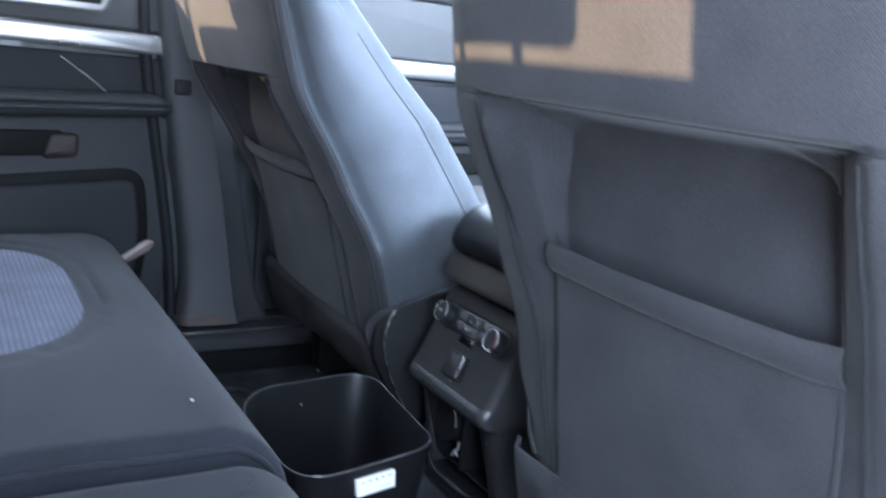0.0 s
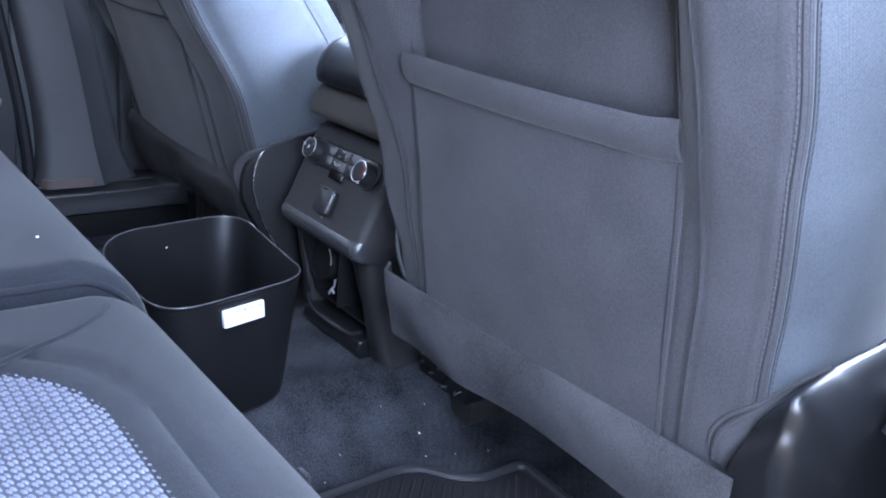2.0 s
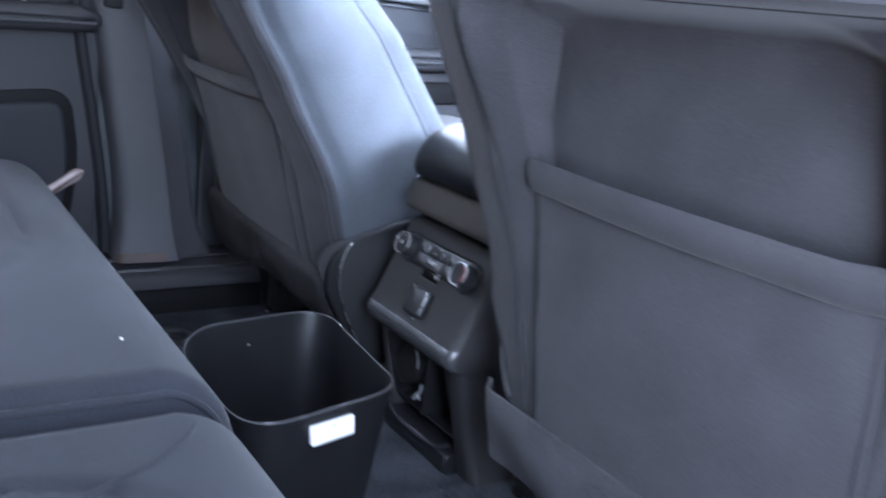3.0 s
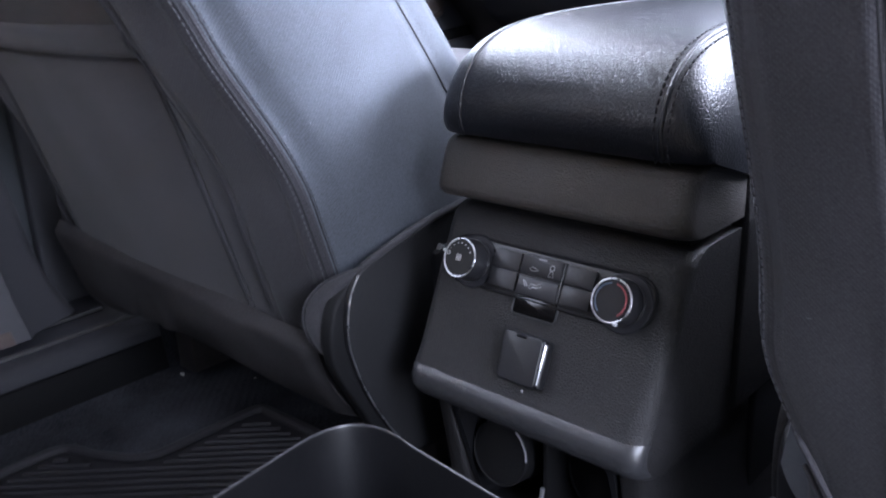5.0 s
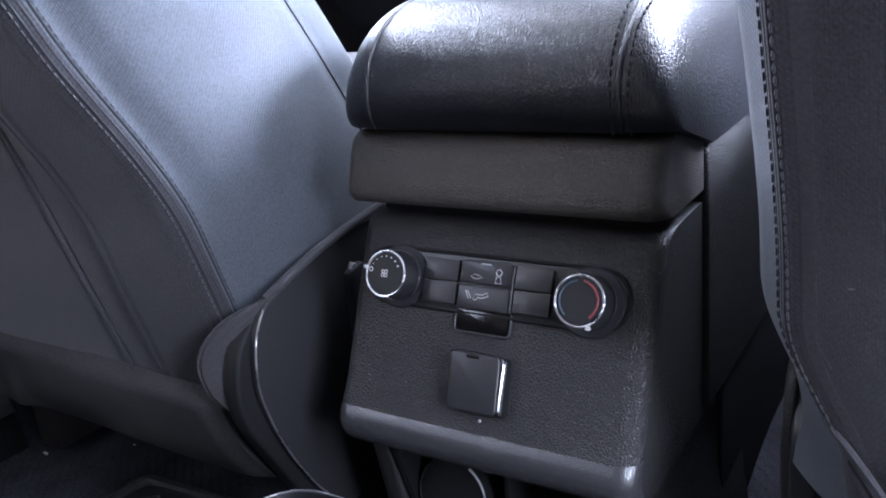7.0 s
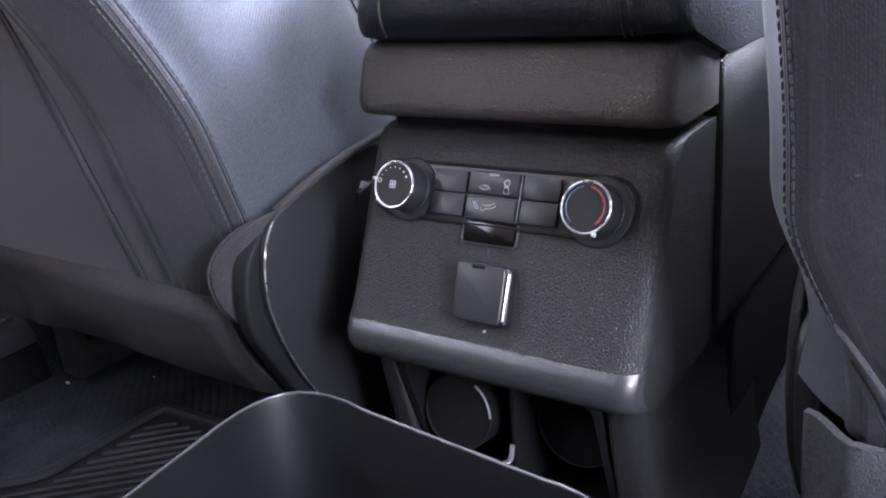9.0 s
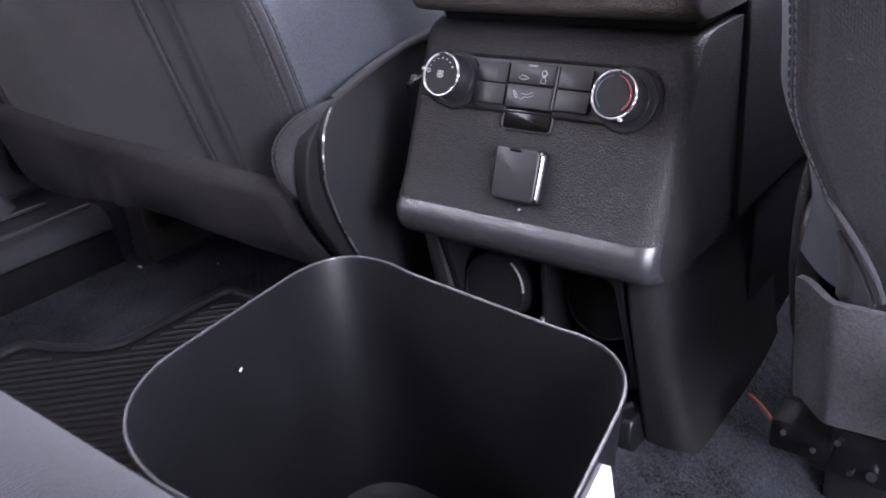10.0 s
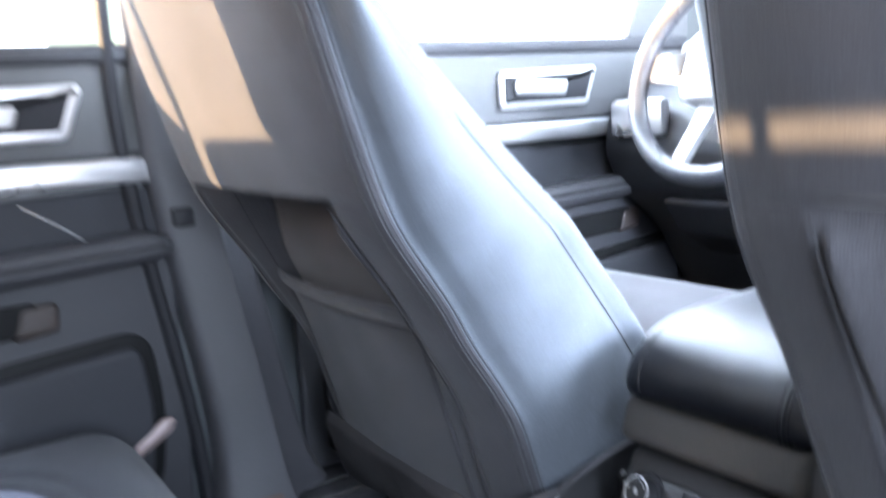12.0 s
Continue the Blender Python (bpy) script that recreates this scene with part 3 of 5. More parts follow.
# ---- front seats ----
def sheet(fn, nu, nv, th):
    """A cloth or board of thickness th; fn(u, v) gives the outer face and fn's normal is found by differences."""
    P = [[Vector(fn(i / nu, j / nv)) for i in range(nu + 1)] for j in range(nv + 1)]
    vs, fs = [], []
    back = []
    for j in range(nv + 1):
        for i in range(nu + 1):
            a = P[j][min(i + 1, nu)] - P[j][max(i - 1, 0)]
            b = P[min(j + 1, nv)][i] - P[max(j - 1, 0)][i]
            n = a.cross(b)
            n = n.normalized() if n.length > 0 else Vector((0, 1, 0))
            vs.append(P[j][i])
            back.append(P[j][i] + n * th)
    m = len(vs)
    vs += back
    W = nu + 1
    for j in range(nv):
        for i in range(nu):
            a = j * W + i
            fs.append((a, a + 1, a + W + 1, a + W))
            fs.append((m + a, m + a + W, m + a + W + 1, m + a + 1))
    rim = [(0, i) for i in range(W)] + [(j, nu) for j in range(1, nv + 1)] + [(nv, i) for i in range(nu - 1, -1, -1)] + [(j, 0) for j in range(nv - 1, 0, -1)]
    for k in range(len(rim)):
        a, b = rim[k][0] * W + rim[k][1], rim[(k + 1) % len(rim)][0] * W + rim[(k + 1) % len(rim)][1]
        fs.append((a, m + a, m + b, b))
    return vs, fs


def yr(z):
    """Rear line of a front seat's back, before recline: steep at the loins, leaning at the ribs, steep again at the shoulders."""
    n = 24
    step = (z - 0.445) / n
    y = 0.950
    for i in range(n):
        q = 0.445 + step * (i + 0.5)
        y -= step * (0.155 + 0.15 * smooth(0.58, 0.70, q) - 0.155 * smooth(0.78, 0.90, q))
    return y


def half(z, g=-1):
    """Half width at the corner seam; g 1 for the outboard side."""
    return 0.2575 + 0.009 * smooth(0.65, 0.88, z) - 0.05 * smooth(1.0, 1.12, z) - (0.023 * smooth(0.74, 0.50, z) if g > 0 else 0.0)


def flare(z):
    """How far the bolster swells beyond the corner seam."""
    return 0.022 + 0.010 * smooth(0.62, 0.86, z) - 0.02 * smooth(1.0, 1.12, z)


def ridge(z):
    """How far the frame of the back stands behind the sunk pocket panel."""
    return 0.028 * smooth(0.54, 0.69, z) + 0.020 * smooth(0.68, 0.82, z)


def depth(z):
    return max(0.045, 0.250 - 0.02 * smooth(0.45, 0.40, z) - 0.32 * max(0.0, z - 0.56) - 0.25 * max(0.0, z - 0.76))


def seam_xs(z):
    """The four upright seams of the rear cloth: outer and inner on each side, inboard negative."""
    t = smooth(0.45, 0.82, z)
    return (-0.190 - 0.014 * t, -0.155 - 0.004 * t, 0.165 + 0.002 * t, 0.185 + 0.015 * t)


def gauss(d, s):
    return math.exp(-(d / s) ** 2)


def proud(lx, z):
    """How far the rear cloth stands out (negative: grooves and the hollow above the pocket)."""
    a, b, c, d = seam_xs(z)
    e = 0.0
    ztop = 0.826 - 0.050 * (1 - math.sqrt(max(0.0, 1 - min(1.0, max(0.0, (lx - 0.085) / 0.083)) ** 2))) - 0.012 * smooth(-0.12, -0.165, lx)
    hollow = smooth(b - 0.003, b + 0.006, lx) * (1 - smooth(c - 0.012, c, lx)) * (1 - smooth(ztop - 0.012, ztop + 0.004, z)) * smooth(0.40, 0.46, z)
    e -= (0.013 + 0.021 * smooth(ztop - 0.10, ztop, z)) * hollow
    e += ridge(z) * max(smooth(0.150, 0.212, abs(lx)), smooth(0.821, 0.834, z))
    for s in (a, d):
        e -= 0.0018 * gauss(lx - s, 0.0028) * (1 - smooth(0.815, 0.825, z))
    for s in (b, c):
        e -= 0.0018 * gauss(lx - s, 0.003) * (1 - smooth(0.80, 0.82, z))
    strip = smooth(a, a + 0.008, lx) * (1 - smooth(b - 0.008, b, lx)) + smooth(c, c + 0.008, lx) * (1 - smooth(d - 0.008, d, lx))
    e += (0.0015 * smooth(0.66, 0.74, z) + (0.009 * smooth(0.64, 0.80, z) if lx < 0 else 0.0)) * strip * (1 - smooth(0.80, 0.822, z))
    e -= 0.002 * gauss(z - 0.828, 0.003)
    e += 0.003 * noise.noise(Vector((lx * 7, z * 6, 3.1)))
    return e


def seat_place(side):
    ca, sa = math.cos(radians(7.0)), math.sin(radians(7.0))

    def T(lx, y, z):
        if side > 0:
            return Vector((0.4425 + lx, y, z))
        dy, dz = y - 0.955, z - 0.42
        return Vector((-0.4365 - lx, 0.957 + dy * ca - dz * sa, 0.419 + dy * sa + dz * ca))
    return T


def bolster(z, g, k=34):
    """The side of the back from the rear corner forwards, as (outwards, forwards) from the seat's middle line."""
    w, D, f = half(z, g), depth(z) + ridge(z), flare(z)
    edge = []
    for i in range(k + 1):
        s = i / k
        if s < 0.16:
            a = s / 0.16 * math.pi / 2
            lx, dy = w - 0.012 + 0.018 * math.sin(a), 0.016 + 0.020 * (1 - math.cos(a))
        elif s < 0.75:
            t = (s - 0.16) / 0.59
            lx, dy = w + 0.006 + f * math.sin(math.pi * 0.85 * t ** 0.7), 0.036 + (D - 0.066) * t
        else:
            t = (s - 0.75) / 0.25
            a = t * math.pi / 2
            q = w + 0.006 + f * math.sin(math.pi * 0.85)
            lx, dy = q - 0.05 * (1 - math.cos(a)), (D - 0.030) + 0.030 * math.sin(a)
        e = -0.003 * gauss(s - 0.17, 0.02) - 0.0025 * gauss(s - 0.68, 0.022)
        edge.append((lx + e, dy))
    return edge


def back_section(z, T, nr=170):
    y0, back = yr(z), ridge(z)
    wi, wo = half(z, -1), half(z, 1)
    D = depth(z)
    loop = []
    for i in range(nr + 1):
        lx = -(wi - 0.012) + (wi + wo - 0.024) * i / nr
        crown = 0.016 * abs(lx / (wo if lx > 0 else wi)) ** 5 * (1 / 0.78)
        loop.append((lx, y0 + min(crown, 0.016) - proud(lx, z)))
    out, inn = bolster(z, 1), bolster(z, -1)
    loop += [(p[0], y0 - back + p[1]) for p in out[1:]]
    nf = 20
    qo, qi = out[-1][0], -inn[-1][0]
    for i in range(1, nf):
        lx = qo + (qi - qo) * i / nf
        loop.append((lx, y0 + D - 0.028 * math.sin(math.pi * i / nf)))
    loop += [(-p[0], y0 - back + p[1]) for p in reversed(inn[1:])]
    return [T(p[0], p[1], z) for p in loop]


def stitches(line, gap=0.0058, length=0.0040, r=0.00085):
    """Single thread stitches along a line of points, as one mesh."""
    pts = [Vector(p) for p in line]
    acc, out = 0.0, []
    for a, b in zip(pts, pts[1:]):
        d = (b - a)
        L = d.length
        if L < 1e-6:
            continue
        d.normalize()
        while acc < L:
            p = a + d * acc
            out.append(tube([p - d * length / 2, p, p + d * length / 2], [r * 0.6, r, r * 0.6], 5))
            acc += gap
        acc -= L
    return join(*out)


def front_seat(side, label):
    T = seat_place(side)
    cx = 0.4425 * side
    top = thing("front_seat", label, "car seat", (cx, 1.2, 0.2), group="front seats")
    zs = [0.415 + 0.02 * i for i in range(3)] + [0.46 + 0.345 * i / 52 for i in range(53)] + [0.808 + 0.032 * i / 16 for i in range(1, 17)] + [0.845 + 0.245 * i / 30 for i in range(31)]
    TV = T
    if side > 0:
        def T(lx, y, z):
            swell = 0.003 * smooth(-0.205, -0.255, lx) * (1 - smooth(0.77, 0.90, z))
            return TV(lx - swell + 0.028 * smooth(0.530, 0.440, z) * smooth(-0.140, -0.255, lx), y, z)

        def lining(u, v):
            z = 0.420 + 0.118 * v
            lx = -(half(z, -1) - 0.012) + 0.028 * smooth(0.530, 0.440, z)
            sweep = u * (0.024 + 0.026 * (1 - v))
            return TV(lx - sweep, yr(z) + 0.020 + 0.045 * u ** 1.4 - 0.006 * math.sin(math.pi * u), z)
        vs, fs = sheet(lining, 16, 24, 0.003)
        link_mesh("lining", vs, fs, M_SIDE, top, "pale cloth lining under the drawn-back corner")
    loops = [back_section(z, T) for z in zs]
    # rounded top
    c = sum((Vector(p) for p in loops[-1]), Vector()) / len(loops[-1])
    up = (T(0, 0.8, 1.2) - T(0, 0.8, 1.1)).normalized()
    for k in range(1, 6):
        a = k / 6 * math.pi / 2
        f = math.cos(a) * 0.45 + 0.55
        loops.append([c + (Vector(p) - c) * f + up * 0.03 * math.sin(a) for p in loops[len(zs) - 1]])
    back = part("backrest", loft(loops), M_FABRIC, top)
    side_mat_split(back, T)
    uvs = [(u, z) for z in zs for u in section_us(z)]
    uvs += [(u, zs[-1] + 0.004 * (k + 1)) for k in range(5) for u in section_us(zs[-1])]
    flat_uv(back, uvs)

    # map pocket with its rolled hem
    def pocket(u, v):
        z = 0.424 + 0.266 * v
        a, b, c2, d = seam_xs(z)
        lx = b - 0.003 + (c2 - b + 0.006) * u
        belly = math.sin(math.pi * u) * (0.004 + 0.006 * v)
        hem = 0.0085 * math.sqrt(max(0.0, math.sin(math.pi * min(1.0, max(0.0, (z - 0.6620) / 0.031))))) - 0.0025 * gauss(z - 0.6605, 0.0018)
        y = yr(z) - 0.0004 - belly - hem - 0.002 * noise.noise(Vector((lx * 12, z * 10, 7)))
        sag = 0.003 * smooth(0.90, 1.0, u) * v
        return T(lx, y, z + sag)
    vs, fs = sheet(pocket, 60, 140, 0.0035)
    pk = link_mesh("map_pocket", vs, fs, M_POCKET, top, "dark cloth map pocket with rolled hem")
    flat_uv(pk, [(v[0], v[2]) for v in vs])
    # seam lines of the rear cloth
    for q in range(4):
        line = []
        for i in range(60):
            z = 0.430 + (0.27 if q == 1 else 0.392) * i / 59
            lx = seam_xs(z)[q]
            line.append(T(lx, yr(z) - ((0.0042 if side > 0 else 0.0009) if q in (1, 2) and z < 0.66 else proud(lx, z) + 0.0002), z))
        part("seam", tube(line, 0.0008, 6), M_SEAM, top)
    flap = []
    for i in range(50):
        lx = -0.225 + 0.45 * i / 49
        flap.append(T(lx, yr(0.8285) - proud(lx, 0.8285) - 0.0008, 0.8285))
    part("seam", tube(flap, 0.0007, 6), M_SEAM, top)

    # felt valance below the pocket
    def valance(u, v):
        lx = (-0.252 + 0.494 * u) if side > 0 else (-0.252 - 0.016 * v + (0.472 + 0.016 * v) * u)
        loose = 0.16 if side < 0 else 0.22
        drop = (0.084 if side > 0 else 0.080 + 0.022 * smooth(0.35, 1.0, u)) + loose * (0.010 * math.sin(u * 9) + 0.012 * noise.noise(Vector((u * 5, 0, side))))
        z = (0.430 if side > 0 else 0.442 - 0.019 * (1 - u)) - drop * v
        wave = loose * (0.011 * v * math.sin(u * 11 + 1.3) + 0.008 * v * noise.noise(Vector((u * 8, v * 2, 4.0))))
        if side > 0:
            wave += 0.004 * v * math.sin(u * 17 - v * 3.0 + 2.0) * (1 - smooth(0.25, 0.6, u))
        else:
            wave += 0.0030 * math.sin(math.pi * min(1, v * 1.1)) * math.sin(u * 15 - v * 3.4 + 0.6) - 0.0045 * v * gauss(u - 0.52 - 0.10 * v, 0.030) + 0.003 * v * gauss(u - 0.62 - 0.14 * v, 0.020)
        tuck = 0.018 * v * v + (0.02 if side > 0 else 0.006) * (1 - smooth(0, 0.05, u))
        top_edge = 0.010 * (1 - smooth(0.0, 0.12, v)) if side < 0 else 0.0
        return TV(lx, yr(0.445) - 0.007 + tuck + wave + top_edge, z)
    vs, fs = sheet(valance, 110, 22, 0.004)
    # the driver side takes the felt with shade in its colour
    link_mesh("valance", vs, fs, M_VALANCE if side > 0 else M_VALANCESHADED, top, "worn felt valance hanging under the backrest")

    # stitched corner seams
    for sgn in (-1, 1):
        rows = [[], []]
        for i in range(70):
            z = 0.474 + 0.59 * i / 69
            w, y0 = half(z, sgn), yr(z) - ridge(z)
            rows[0].append(T(sgn * (w - 0.0002), y0 + 0.0196, z))
            rows[1].append(T(sgn * (w + 0.0063), y0 + 0.0318, z))
        for row in rows:
            part("stitching", stitches(row, 0.0054, 0.0038, 0.0007), M_THREAD, top)
        line = [T(sgn * (half(z, sgn) + 0.0028), yr(z) - ridge(z) + 0.0262, z) for z in [0.47 + 0.6 * i / 60 for i in range(61)]]
        part("piping", tube(line, 0.0010), M_FABRIC, top)
        for k in (0.0010, 0.0046):
            groove = [T(sgn * (half(z, sgn) + k), yr(z) - ridge(z) + 0.0222 + 2.2 * (k - 0.0010), z) for z in [0.472 + 0.59 * i / 60 for i in range(61)]]
            part("seam", tube(groove, 0.0008, 6), M_SEAM, top)
        front = []
        for i in range(50):
            z = 0.47 + 0.42 * i / 49
            p = bolster(z, sgn)[23]
            front.append(T(sgn * (p[0] + 0.0003), yr(z) - ridge(z) + p[1], z))
        part("seam", tube(front, 0.0009, 6), M_SEAM, top)
        # hem that runs back along the side cloth and curls under to the valance
        hb = half(0.5, sgn)
        T2 = [(hb + 0.0055, 0.478, 0.034), (hb + 0.001, 0.475, 0.022), (hb - 0.008, 0.468, 0.0125), (hb - 0.0155, 0.459, 0.0075), (hb - 0.0205, 0.448, 0.0055), (hb - 0.0225, 0.437, 0.0050)]
        if side > 0 and sgn < 0:
            T2 = [(hb + 0.0055, 0.478, 0.034), (hb + 0.001, 0.474, 0.022), (hb - 0.007, 0.464, 0.0125), (hb - 0.014, 0.452, 0.0070), (hb - 0.020, 0.440, 0.0055), (hb - 0.024, 0.428, 0.007)]
        if side < 0 and sgn < 0:
            edge = smooth_line([(-0.1490, 0.9770, 0.4860), (-0.1565, 0.9645, 0.4815), (-0.1680, 0.9525, 0.4735), (-0.1785, 0.9430, 0.4585), (-0.1815, 0.9405, 0.4430), (-0.1780, 0.9430, 0.4260), (-0.1700, 0.9480, 0.4150)], 6)
            inner = smooth_line([(-0.1480, 0.9800, 0.4850), (-0.1520, 0.9680, 0.4770), (-0.1550, 0.9580, 0.4680), (-0.1570, 0.9520, 0.4540), (-0.1575, 0.9490, 0.4400), (-0.1580, 0.9500, 0.4260), (-0.1600, 0.9550, 0.4120)], 6)

            def flap_face(u, v):
                f = u * (len(edge) - 1)
                i = min(int(f), len(edge) - 2)
                p, q = edge[i].lerp(edge[i + 1], f - i), inner[i].lerp(inner[i + 1], f - i)
                return p.lerp(q, v) + Vector((0.25, -1, 0)) * 0.0035 * math.sin(math.pi * v) * (1 + 0.5 * math.sin(u * 9))
            vs, fs = sheet(flap_face, 40, 10, 0.002)
            link_mesh("corner_flap", vs, fs, M_FABRIC, top, "pale puckered cloth flap at the corner")
            part("hem", tube(edge, 0.0017, 8), M_FABRIC, top)
            part("hem", tube([p + Vector((-0.0042 * smooth(0, 8, i), -0.0004, -0.002 * smooth(26, 36, i))) for i, p in enumerate(edge)], 0.0016, 8), M_FABRIC, top)
            part("seam", tube([p + Vector((-0.0021 * smooth(0, 8, i), -0.0006, 0)) for i, p in enumerate(edge)], 0.0007, 6), M_SEAM, top)
            lower = smooth_line([(-0.1500, 0.9760, 0.4862), (-0.1462, 0.9990, 0.4960), (-0.1450, 1.0300, 0.5045), (-0.1450, 1.0700, 0.5110), (-0.1470, 1.1200, 0.5150)], 6)
            part("hem", tube(lower, 0.0034, 10), M_FABRIC, top)
            continue
        if side > 0 and sgn > 0:
            edge = smooth_line([(0.6500, 0.9630, 0.4290), (0.6500, 0.9600, 0.4400), (0.6530, 0.9570, 0.4560), (0.6630, 0.9570, 0.4725), (0.6785, 0.9640, 0.4865), (0.6855, 0.9795, 0.4970), (0.6950, 0.9945, 0.5095), (0.7030, 1.0170, 0.5175)], 6)
            inner = smooth_line([(0.6650, 0.9660, 0.4230), (0.6680, 0.9655, 0.4330), (0.6720, 0.9655, 0.4460), (0.6760, 0.9660, 0.4560), (0.6820, 0.9700, 0.4760), (0.6880, 0.9820, 0.4900), (0.6945, 0.9950, 0.5050), (0.7035, 1.0170, 0.5165)], 6)

            def tuck_face(u, v):
                f = u * (len(edge) - 1)
                i = min(int(f), len(edge) - 2)
                p, q = edge[i].lerp(edge[i + 1], f - i), inner[i].lerp(inner[i + 1], f - i)
                return p.lerp(q, v) + Vector((0.5, -0.85, 0)) * 0.0035 * math.sin(math.pi * v) * (1 + 0.5 * math.sin(u * 11))
            vs, fs = sheet(tuck_face, 40, 10, 0.002)
            link_mesh("corner_flap", vs, fs, M_FABRIC, top, "pale puckered cloth flap at the corner")
            part("hem", tube(edge, 0.0017, 8), M_FABRIC, top)
            part("hem", tube([p.lerp(q, 0.28) + Vector((0.0012, -0.0024, 0)) for p, q in zip(edge, inner)], 0.0016, 8), M_FABRIC, top)
            part("seam", tube([p.lerp(q, 0.14) + Vector((0.0008, -0.0016, 0)) for p, q in zip(edge, inner)], 0.0008, 6), M_SEAM, top)
            continue
        wl = [T(sgn * p[0], yr(p[1]) + p[2], p[1]) for p in T2]
        part("hem", tube(smooth_line(wl, 5), 0.0018), M_FABRIC, top)
        wl2 = [T(sgn * (p[0] + 0.0058), yr(p[1]) + p[2] + 0.0025, p[1] - 0.004) for p in T2[2:]]
        part("hem", tube(smooth_line(wl2, 5), 0.0016), M_FABRIC, top)

    # seat cushion
    cush = round_poly([(1.02, 0.37), (1.02, 0.50), (1.16, 0.545), (1.34, 0.592), (1.46, 0.598), (1.53, 0.565), (1.53, 0.44), (1.30, 0.37)], 0.035, 5)
    # passenger cushion is widened to shade the console's side
    wide = 0.262 if side > 0 else 0.235
    part("cushion", prism(cush, cx - wide, cx + wide, YZ, 0.045, 5), M_FABRIC, top)
    if side > 0:
        # unseen wing added to keep window light off the console's side
        wing = round_poly([(1.03, 0.40), (1.03, 0.585), (1.20, 0.615), (1.40, 0.620), (1.50, 0.58), (1.50, 0.44)], 0.03, 5)
        part("unseen_bolster", prism(wing, cx - 0.268, cx - 0.19, YZ, 0.025, 5), M_SIDE, top, "unseen raised bolster that shades the console side")
    part("cushion_frame", rbox((cx, 1.27, 0.34), (0.42, 0.46, 0.07), 0.01), M_DARK, top)

    # inboard and outboard side shields
    inb = [(1.075, 0.468), (1.012, 0.464), (0.982, 0.455), (0.961, 0.437), (0.962, 0.400), (0.979, 0.350), (1.016, 0.295), (1.20, 0.285), (1.48, 0.31), (1.50, 0.45), (1.25, 0.49)]
    dy = -0.026 if side < 0 else 0.055
    if side < 0:
        inb = [(1.101, 0.484), (1.020, 0.484), (1.001, 0.482), (0.988, 0.477), (0.971, 0.463), (0.963, 0.436), (0.965, 0.411), (0.972, 0.395), (0.987, 0.367), (1.011, 0.320), (1.036, 0.290), (1.22, 0.285), (1.50, 0.31), (1.52, 0.45), (1.27, 0.485)]
    inb = round_poly([(p[0] + dy, p[1]) for p in inb], 0.02, 4)
    off = 0.028 if side > 0 else 0.004
    xs = sorted((side * (0.160 + off), side * (0.146 + off)))
    # driver's shield gets darker plastic for its shade, the lit passenger one paler
    sh = part("side_shield", prism(inb, xs[0], xs[1], YZ, 0.0035, 3), M_SHIELD if side < 0 else M_SATIN, top, "glossy black plastic seat side shield")
    xi = sorted((side * (0.1475 + off), side * (0.1405 + off)))
    face = [(1.25, 0.487), (1.075, 0.483), (1.005, 0.477), (0.979, 0.465), (0.967, 0.438), (0.968, 0.402), (0.985, 0.353), (1.024, 0.297), (1.20, 0.288), (1.46, 0.315), (1.48, 0.45)]
    if side < 0:
        face = [(1.27, 0.505), (1.101, 0.507), (1.060, 0.502), (1.029, 0.494), (0.996, 0.487), (0.983, 0.470), (0.978, 0.449), (0.977, 0.428), (0.985, 0.397), (0.997, 0.368), (1.018, 0.330), (1.046, 0.297), (1.22, 0.288), (1.48, 0.315), (1.50, 0.45)]
    face = round_poly([(a + dy, b) for a, b in face], 0.012, 4)
    # driver's face has the shade in its base colour
    part("shield_face", prism(face, xi[0], xi[1], YZ, 0.0025, 3), M_FACESHADED if side < 0 else M_PLASTIC, sh, "grained plastic shield face")
    rear = [p for p in face if p.y > 0.312 and p.y < 0.484 and p.x < 1.035 + dy]
    if side < 0:
        # metal tube draws the highlight along the face's rear edge
        part("edge_highlight", tube([(side * (0.1410 + off), p.x + 0.0008, p.y) for p in rear], 0.0008, 6), M_RING, sh, "bright tube for the highlight on the shield edge")
    oy = 0.0 if side > 0 else 0.055
    # rear facet, rounded ridge and outer face, from the cloth outwards
    slices = [[(0.7035, 1.015, 0.516), (0.694, 0.995, 0.498), (0.687, 0.963, 0.4805), (0.681, 0.958, 0.4595), (0.678, 0.948, 0.4385), (0.676, 0.955, 0.405), (0.677, 0.975, 0.350), (0.680, 1.020, 0.290), (0.700, 1.480, 0.310), (0.700, 1.460, 0.510), (0.700, 1.200, 0.530)],
              [(0.711, 1.008, 0.5235), (0.711, 0.985, 0.521), (0.711, 0.954, 0.512), (0.711, 0.950, 0.488), (0.711, 0.946, 0.469), (0.711, 0.952, 0.431), (0.713, 0.968, 0.360), (0.716, 1.020, 0.290), (0.720, 1.480, 0.300), (0.720, 1.460, 0.515), (0.716, 1.200, 0.536)]]
    slices.insert(1, [tuple(0.25 * a + 0.75 * b - (0.0012 if k == 1 else 0.0) for k, (a, b) in enumerate(zip(p, q))) for p, q in zip(*slices)])
    for x, d in ((0.722, 0.008), (0.736, 0.030), (0.742, 0.048)):
        slices.append([(x, q[1] + d * (1 if q[1] < 1.3 else -1), q[2] + (0.35 * d if q[2] < 0.4 else -0.95 * d * smooth(0.42, 0.50, q[2]))) for q in slices[2]])
    across = [smooth_line([sl[k] for sl in slices], 3) for k in range(len(slices[0]))]
    rings = []
    for n in range(len(across[0])):
        rear_line = smooth_line([across[k][n] for k in range(8)], 4)
